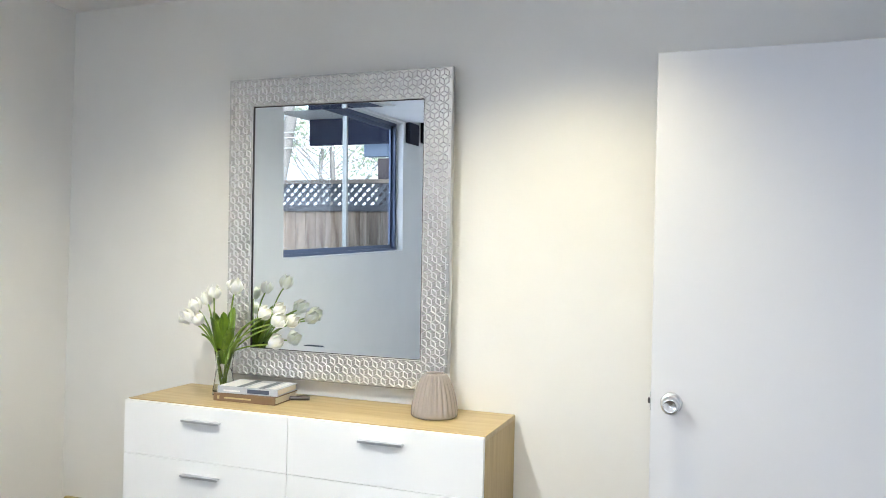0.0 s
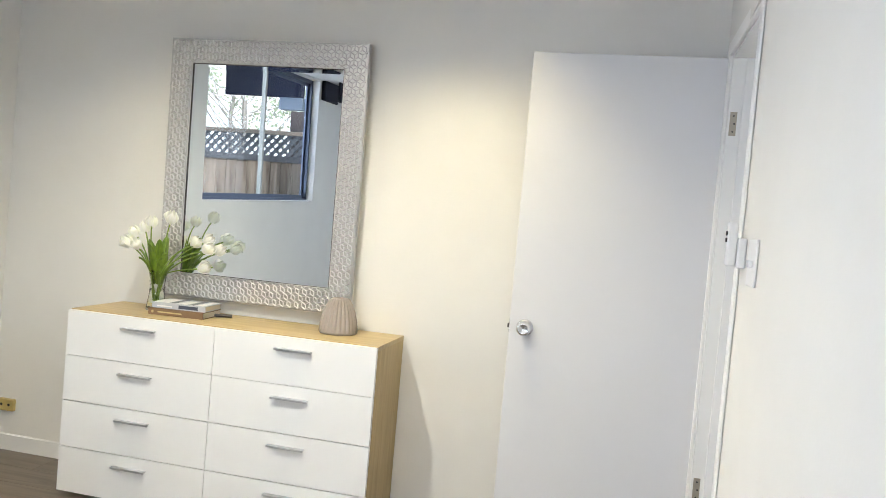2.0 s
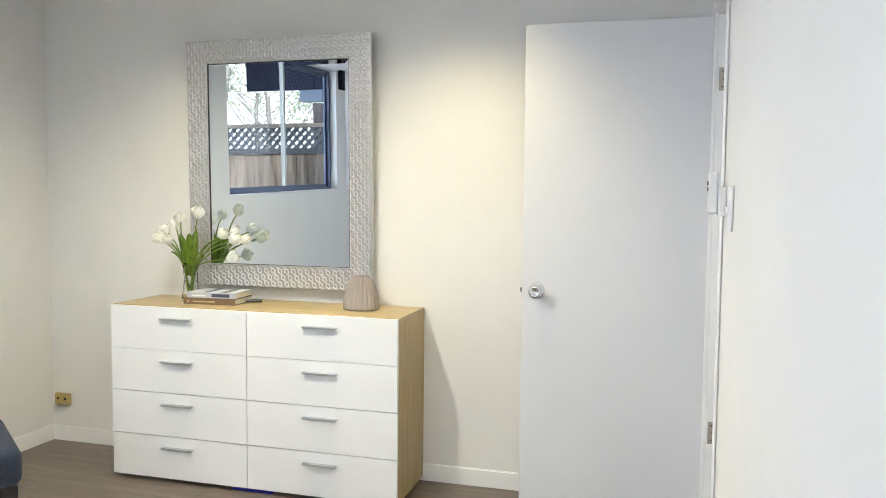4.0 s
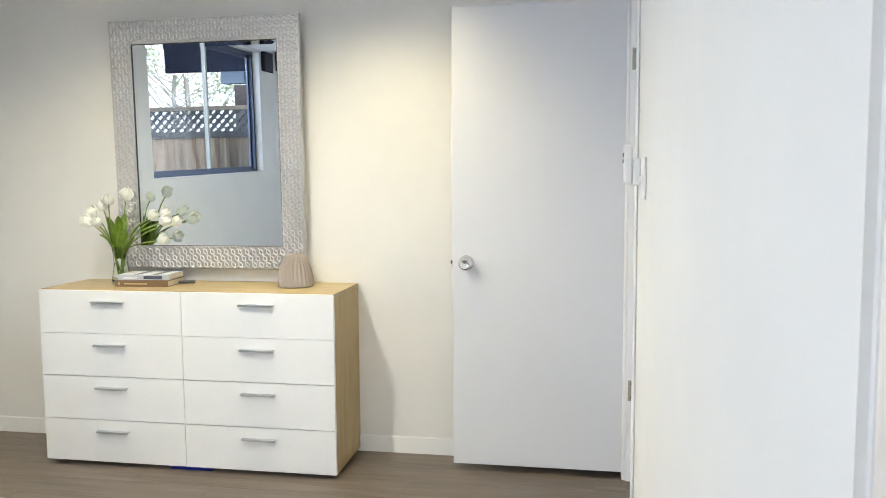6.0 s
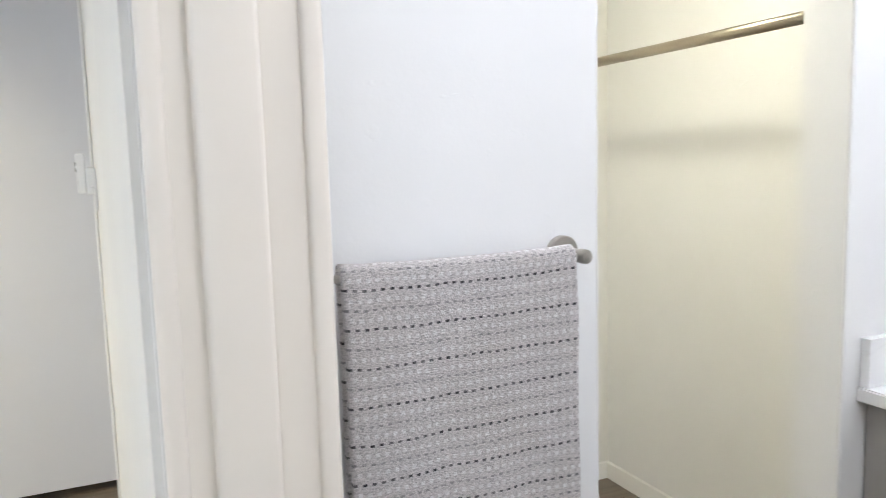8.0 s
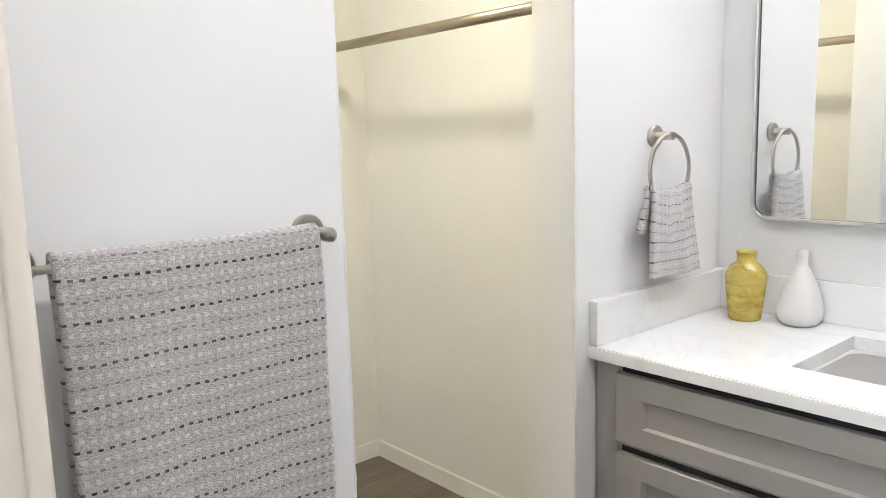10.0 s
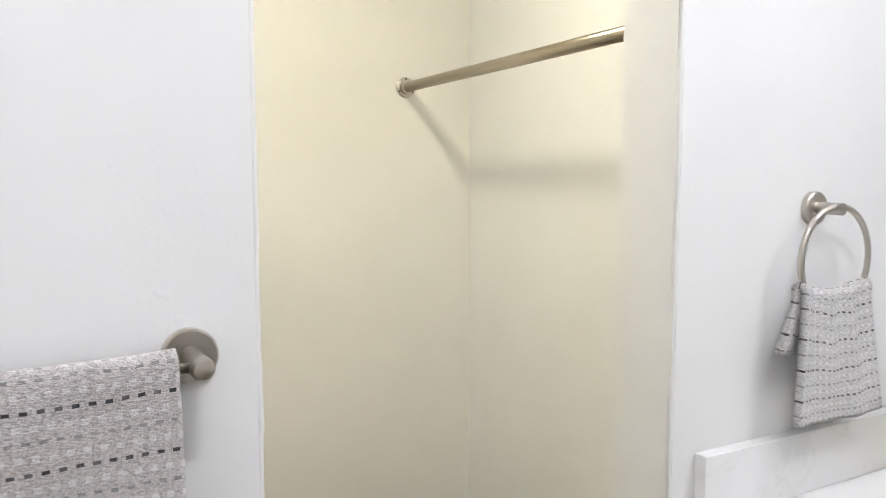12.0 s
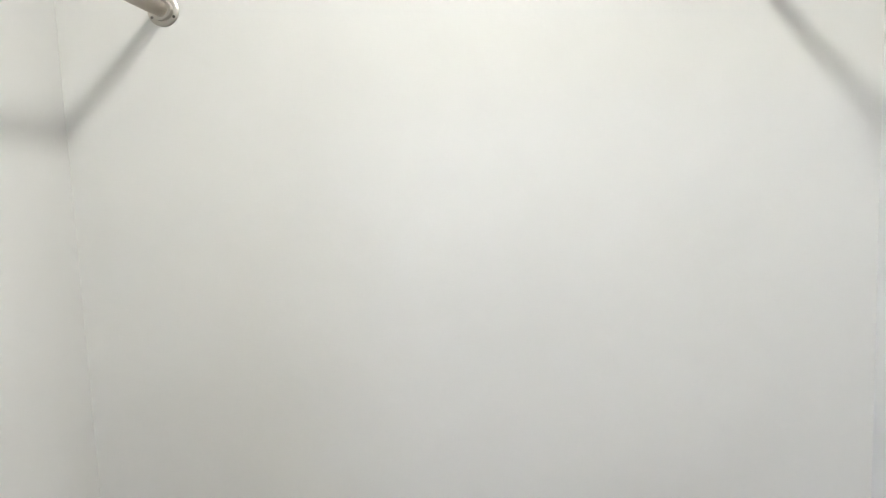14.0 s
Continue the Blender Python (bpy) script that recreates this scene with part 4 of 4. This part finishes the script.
# ---- closet rods ----
for rx in (0.933, 2.207):
    cr = thing("closet_rod", "satin nickel closet rod in round end flanges", "closet rod", (rx, 0, 1.692), "closet rods")
    part("pipe", rod(bmesh.new(), (0, YC2 + 0.004, 0.013), (0, YCB - 0.004, 0), 0.0165, 28), ROD_METAL, cr, "", True)
    for y0, s in ((YCB, 1), (YC2, -1)):
        fl = part("flange", lathe([(0.0, 0.0), (0.034, 0.0), (0.034, 0.002), (0.031, 0.004), (0.023, 0.005), (0.022, 0.018), (0.018, 0.019), (0.0, 0.019)], 36), NICKEL, cr, "round flange with screws")
        fl.matrix_basis = pose(0, y0 - s * 0.0005, 0, 90 * s)
        soften(fl)
        for k in range(3):
            a = radians(90 + 120 * k)
            c = (0.0275 * math.cos(a), 0.0275 * math.sin(a))
            part("screw", rod(bmesh.new(), (c[0], c[1], 0.0035), (c[0], c[1], 0.0058), 0.0032, 12), DARK_METAL, fl)

# ---- lamps in the ceilings ----
# the fourth fixture belongs to the added fill lamp
for cx, cy in CANS:
    dl = thing("downlight", "small round recessed ceiling downlight", "ceiling light", (cx, cy, H), "downlights")
    part("trim_ring", lathe([(0.056, -0.004), (0.075, -0.004), (0.077, -0.001), (0.056, -0.0005)], 32), WHITE_PLASTIC, dl)
cl = thing("closet_light", "small flush round closet ceiling light", "ceiling light", (1.61, 0.82, H))
part("base", lathe([(0.0, -0.03), (0.09, -0.03), (0.095, -0.02), (0.095, -0.0005), (0.0, -0.0005)], 32), WHITE_PLASTIC, cl)

# ---- window, blinds, yard ----
win = tagged(thing("window_1", "aluminium sliding window with two panes, closed", "window"), kind="structure")
ALU, ALU_PALE = metal("dark_aluminium", (0.13, 0.15, 0.20), 0.5), metal("worn_pale_aluminium", (0.40, 0.385, 0.34), 0.5)
xo = XL - 0.10
for a, b, c, d in ((W0, W1, WZ0, WZ0 + 0.03), (W0, W1, WZ1 - 0.03, WZ1), (W0, W0 + 0.03, WZ0 + 0.03, WZ1 - 0.03), (W1 - 0.03, W1, WZ0 + 0.03, WZ1 - 0.03)):
    part("frame", boxed(xo - 0.03, xo + 0.03, a, b, c, d), ALU, win)
for y0, y1, k in ((W0 + 0.03, -0.185, -0.014), (-0.205, W1 - 0.03, 0.008)):
    x = xo + k
    for a, b, c, d in ((y0, y1, WZ0 + 0.03, WZ0 + 0.06), (y0, y1, WZ1 - 0.06, WZ1 - 0.03), (y0, y0 + 0.024, WZ0 + 0.06, WZ1 - 0.06), (y1 - 0.024, y1, WZ0 + 0.06, WZ1 - 0.06)):
        part("sash", boxed(x - 0.01, x + 0.01, a, b, c, d), ALU_PALE if abs(a + b + 0.39) < 0.05 else ALU, win)
    pane = part("pane", boxed(x - 0.002, x + 0.002, y0 + 0.03, y1 - 0.03, WZ0 + 0.055, WZ1 - 0.055), PANE, win, "clear glass pane")
    pane.visible_shadow = False
part("sill", boxed(XL - 0.069, XL - 0.001, W0 + 0.001, W1 - 0.001, WZ0 + 0.0005, WZ0 + 0.010, bevel=0.003), TRIM, win)
tagged(part("rolled_blind", boxed(XL + 0.002, XL + 0.05, -1.62, -1.215, 2.285, 2.478, bevel=0.008), NAVY), "dark navy rolled window blind under the ceiling", "window blind")
AWN = cloth("navy_awning_canvas", (0.016, 0.022, 0.060), 300, 0.2, 0.8)
awn = thing("awning", "dark navy fabric awning valance under a white soffit", "awning", (-4.31, -3.0, 2.49))
part("valance", boxed(-0.54, 0.54, -0.02, 0.02, 0.0, 0.325, bevel=0.006), AWN, awn, "navy canvas valance")
part("soffit", boxed(-0.62, 1.365, -0.9, 1.25, 0.328, 0.40, bevel=0.004), TRIM, awn, "white painted soffit board")
part("fascia", boxed(1.358, 1.3695, 0.52, 1.2, -0.08, 0.330), TRIM, awn, "white fascia board")
part("hanging_box", boxed(0.22, 0.54, -0.09, 0.03, -0.155, -0.0005, bevel=0.01), nodes("grey_metal_box", (0.20, 0.25, 0.34), 0.5)[0], awn, "grey metal box under the valance")
GROUND, t_, b_ = nodes("bare_ground", (0.16, 0.14, 0.11), 0.95)
t_.links.new(ramp(t_, grain(t_, coords(t_), 3, 6), [(0.3, (0.10, 0.09, 0.06)), (0.7, (0.22, 0.20, 0.16))]), b_.inputs["Base Color"])
fixed("ground", boxed(-400, 400, -400, 400, -0.4, -0.14), GROUND, "bare brown ground outside")
FENCE_W = wood("weathered_fence", (0.74, 0.60, 0.47), (0.18, 0.12, 0.085), 0.85, "z", 0.35, True, 0.5)
RAIL_W = wood("grey_rail", (0.22, 0.22, 0.24), (0.11, 0.11, 0.12), 0.8, "y", 0.7)
LATTICE_W = wood("grey_lattice", (0.30, 0.31, 0.34), (0.12, 0.13, 0.15), 0.8, "z", 0.7)
CAP_W = wood("pale_cap", (0.72, 0.58, 0.46), (0.58, 0.46, 0.36), 0.7, "y", 0.7)
FY0, F0, F1, CAPZ = -4.5, -11.0, -1.0, 2.10
fence = thing("garden_fence", "weathered board fence with a lattice top", "fence", (0, FY0, 0))
x = F0
rngf = random.Random(5)
while x < F1:
    w = rngf.uniform(0.15, 0.20)
    proud = rngf.choice((0.0, 0.008))
    part("board", boxed(x, x + w, -0.02 + proud, proud, -0.13, CAPZ - 0.36 + rngf.uniform(-0.02, 0.02)), FENCE_W, fence)
    x += w + rngf.uniform(0.004, 0.014)
part("rail", boxed(F0, F1, 0.010, 0.05, CAPZ - 0.40, CAPZ - 0.31), RAIL_W, fence, "dark grey rail")
part("cap", boxed(F0, F1, -0.03, 0.07, CAPZ, CAPZ + 0.06, bevel=0.006), CAP_W, fence, "pale timber cap")
LZ0, LZ1 = CAPZ - 0.31, CAPZ
for s, yy, lw in ((-1, 0.022, 0.045), (1, 0.036, 0.08)):
    bm = bmesh.new()
    x = F0
    while x < F1 - 0.4:
        a, b = (0.0, LZ1 - LZ0) if s > 0 else (LZ1 - LZ0, 0.0)
        vs = [bm.verts.new((x + dx, yy + dy, zz)) for dy in (0, 0.009) for dx, zz in ((a, LZ0), (a + lw, LZ0), (b + lw, LZ1), (b, LZ1))]
        bm.faces.new(vs[:4])
        bm.faces.new(vs[4:])
        for k in range(4):
            bm.faces.new((vs[k], vs[(k + 1) % 4], vs[4 + (k + 1) % 4], vs[4 + k]))
        x += 0.132
    tagged(part("lattice_slats", bm, LATTICE_W, fence, "diagonal lattice slats"), kind="stuff")
tagged(part("chimney_stack", boxed(-5.06, -4.72, -5.75, -5.45, -0.13, 2.55, bevel=0.01), paint("dark_brick_grey", (0.10, 0.085, 0.09), 0.8, 0.4, 40)), "dark weathered stack behind the garden fence", "stack")

# a leafy tree behind the fence
BARK = wood("tree_bark", (0.50, 0.47, 0.44), (0.28, 0.26, 0.24), 0.9, "z", 0.5)
LEAF = nodes("tree_leaf", (0.44, 0.52, 0.34), 0.5)[0]


def tree(x, y, h, seed, lean=0.0, leaves=900):
    rng = random.Random(seed)
    tr = thing("garden_tree", "sparse tree with thin branches behind the fence", "tree", (x, y, -0.13))
    bm = bmesh.new()
    top = Vector((lean * 0.3, lean, h * 0.55))
    tube(bm, [Vector((0, 0, 0)).lerp(top, k / 6) + Vector((rng.uniform(-0.05, 0.05), rng.uniform(-0.05, 0.05), 0)) for k in range(7)], 0.07, 10, 0.6)
    tips = []
    for k in range(16):
        a, u = rng.uniform(0, 6.28), rng.uniform(0.35, 1.0)
        p = top * u
        d = Vector((math.cos(a), math.sin(a), rng.uniform(0.3, 1.1))).normalized()
        pts = [p]
        for j in range(7):
            d = (d + Vector((rng.uniform(-0.25, 0.25), rng.uniform(-0.25, 0.25), rng.uniform(-0.1, 0.2)))).normalized()
            pts.append(pts[-1] + d * h * 0.075)
            if j > 1:
                tips.append(pts[-1])
                e = [pts[-1]]
                f = d.copy()
                for _ in range(4):
                    f = (f + Vector((rng.uniform(-0.6, 0.6), rng.uniform(-0.6, 0.6), rng.uniform(-0.3, 0.3)))).normalized()
                    e.append(e[-1] + f * 0.22)
                tube(bm, e, 0.005, 5, 0.3)
                tips += e[2:]
        tube(bm, pts, 0.013, 6, 0.25)
    part("trunk", bm, BARK, tr, "grey-brown trunk and bare branches")
    bm = bmesh.new()
    for _ in range(leaves):
        c = rng.choice(tips) + Vector([rng.gauss(0, 0.16) for _ in range(3)])
        u, w = Vector([rng.gauss(0, 1) for _ in range(3)]).normalized(), Vector([rng.gauss(0, 1) for _ in range(3)]).normalized()
        w = u.cross(w).normalized()
        bm.faces.new([bm.verts.new(c + q) for q in (-u * 0.05, w * 0.026, u * 0.05, -w * 0.026)])
    tagged(part("crown", bm, LEAF, tr, "thin green leaves"), kind="stuff")
    return tr


tree(-7.2, -8.0, 5.5, 3, 0.3, 2600)
tree(-9.5, -11.5, 6.5, 9, -0.4, 2600)
tree(-6.3, -10.2, 5.2, 21, -0.2, 2600)
trunk = thing("leaning_tree", "pale leaning tree trunk behind the fence", "tree", (-7.75, -6.0, -0.13))
part("trunk", tube(bmesh.new(), [(1.1 * u + 0.05 * math.sin(5 * u), 0.0, 4.6 * u) for u in [k / 12 for k in range(13)]], 0.12, 12, 0.8), BARK, trunk, "grey bark trunk", True)
for z0, z1 in ((2.98, 3.02), (2.86, 2.82), (3.10, 3.10)):
    tagged(part("overhead_wire", tube(bmesh.new(), [(-11 + 6.0 * k / 8, -5.9, z0 + (z1 - z0) * k / 8 - 0.04 * math.sin(math.pi * k / 8)) for k in range(9)], 0.007, 6), TRIM), "thin pale overhead wire by the leaning trunk", "wire", "overhead wires")
# emissive backdrops stand in for the washed-out bright sky outside both windows
SKY_GLOW, t_, b_ = nodes("sky_glow_backdrop", (0.8, 0.82, 0.85), 1.0)
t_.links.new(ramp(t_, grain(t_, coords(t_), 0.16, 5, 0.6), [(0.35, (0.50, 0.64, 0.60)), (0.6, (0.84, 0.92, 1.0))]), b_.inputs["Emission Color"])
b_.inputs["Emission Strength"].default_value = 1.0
back = fixed("backdrop", boxed(-70, 70, -0.2, 0.2, -0.14, 45), SKY_GLOW, "glowing backdrop for the bright sky beyond the garden")
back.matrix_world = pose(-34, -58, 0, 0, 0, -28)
fixed("backdrop_north", boxed(-50, 60, 64.8, 65.2, -0.14, 12), SKY_GLOW, "glowing backdrop for the bright sky beyond the far room")

# ---- room beyond the bedroom door ----
hw_ = tagged(thing("window_2", "tall glass sliding doors in white frames", "window"), kind="structure")
for x0 in (XW + 0.12, 1.30, 1.85, 2.9, HX - 0.06):
    part("frame", boxed(x0, x0 + 0.05, HY + 0.02, HY + 0.08, 0.34, 2.25), ALU, hw_)
for z0 in (0.34, 2.01, 2.20):
    part("rail", boxed(XW + 0.17, HX - 0.06, HY + 0.03, HY + 0.07, z0, z0 + 0.05), ALU, hw_)
pane = part("pane", boxed(XW + 0.16, HX - 0.02, HY + 0.048, HY + 0.052, 0.36, 2.23), PANE, hw_, "clear glass")
pane.visible_shadow = False
tagged(part("ceiling_beam", boxed(XW + 0.11, HX - 0.01, 4.6, 4.8, 2.39, H - 0.002, bevel=0.01), NAVY), "dark painted beam under the ceiling", "beam")

BIN_MAT, BAG_MAT = nodes("black_bin_plastic", (0.014, 0.014, 0.017), 0.8)[0], cloth("blue_bag_film", (0.010, 0.018, 0.42), 60, 0.5, 0.35)
bin_ = thing("waste_bin", "black plastic waste bin with a flared rim", "bin", (1.685, 6.10, 0.0))
part("body", lathe([(0.0, 0.0), (0.13, 0.0), (0.135, 0.005), (0.163, 0.585), (0.156, 0.585), (0.125, 0.03), (0.0, 0.03)], 28), BIN_MAT, bin_)
part("rim", tube(bmesh.new(), [(0.170 * math.cos(2 * math.pi * k / 28), 0.170 * math.sin(2 * math.pi * k / 28), 0.595) for k in range(29)], 0.014, 8), BIN_MAT, bin_)
bag = thing("blue_bag", "upright blue printed bag with white lettering", "bag", (1.545, 5.90, 0.0))
part("body", boxed(-0.07, 0.02, -0.05, 0.05, 0.0, 0.43, bevel=0.015), BAG_MAT, bag)
for z0, z1 in ((0.16, 0.19), (0.20, 0.225), (0.24, 0.27), (0.28, 0.30)):
    part("lettering", boxed(-0.055, 0.0, -0.0512, -0.0504, z0, z1), PALE, bag)

# ---- floor planks ----
meshes = {}
rngp = random.Random(11)


def plank(x0, x1, y0, y1):
    key = (round(x1 - x0, 3), round(y1 - y0, 3))
    if key not in meshes:
        bm = boxed(0, key[0] - 0.0006, 0, key[1] - 0.0006, -0.0075, 0.0)
        bmesh.ops.bevel(bm, geom=[e for e in bm.edges if all(v.co.z > -0.001 for v in e.verts)], offset=0.0006, segments=1, affect="EDGES")
        me = bpy.data.meshes.new("plank")
        bm.to_mesh(me)
        bm.free()
        me.materials.append(PLANK)
        meshes[key] = me
    ob = new("plank", meshes[key])
    ob.location = (x0, y0, 0)
    ob.parent = floor


def lay(x0, x1, y0, y1, w=0.178, ln=1.22):
    y, row = y0, 0
    while y < y1 - 0.001:
        h = min(w, y1 - y)
        x = x0 - (0.0, 0.41, 0.82)[row % 3]
        while x < x1 - 0.001:
            a, b = max(x, x0), min(x + ln, x1)
            if b - a > 0.01:
                plank(a, b, y, y + h)
            x += ln
        y += h
        row += 1


lay(XL, XW, YS, YB)
lay(XW, XV, YS, YC)
lay(XCL, XV, YC2, YCB)
lay(XO1, XO2, YC, YC2)
lay(XW, HX, YCB + 0.09, HY)
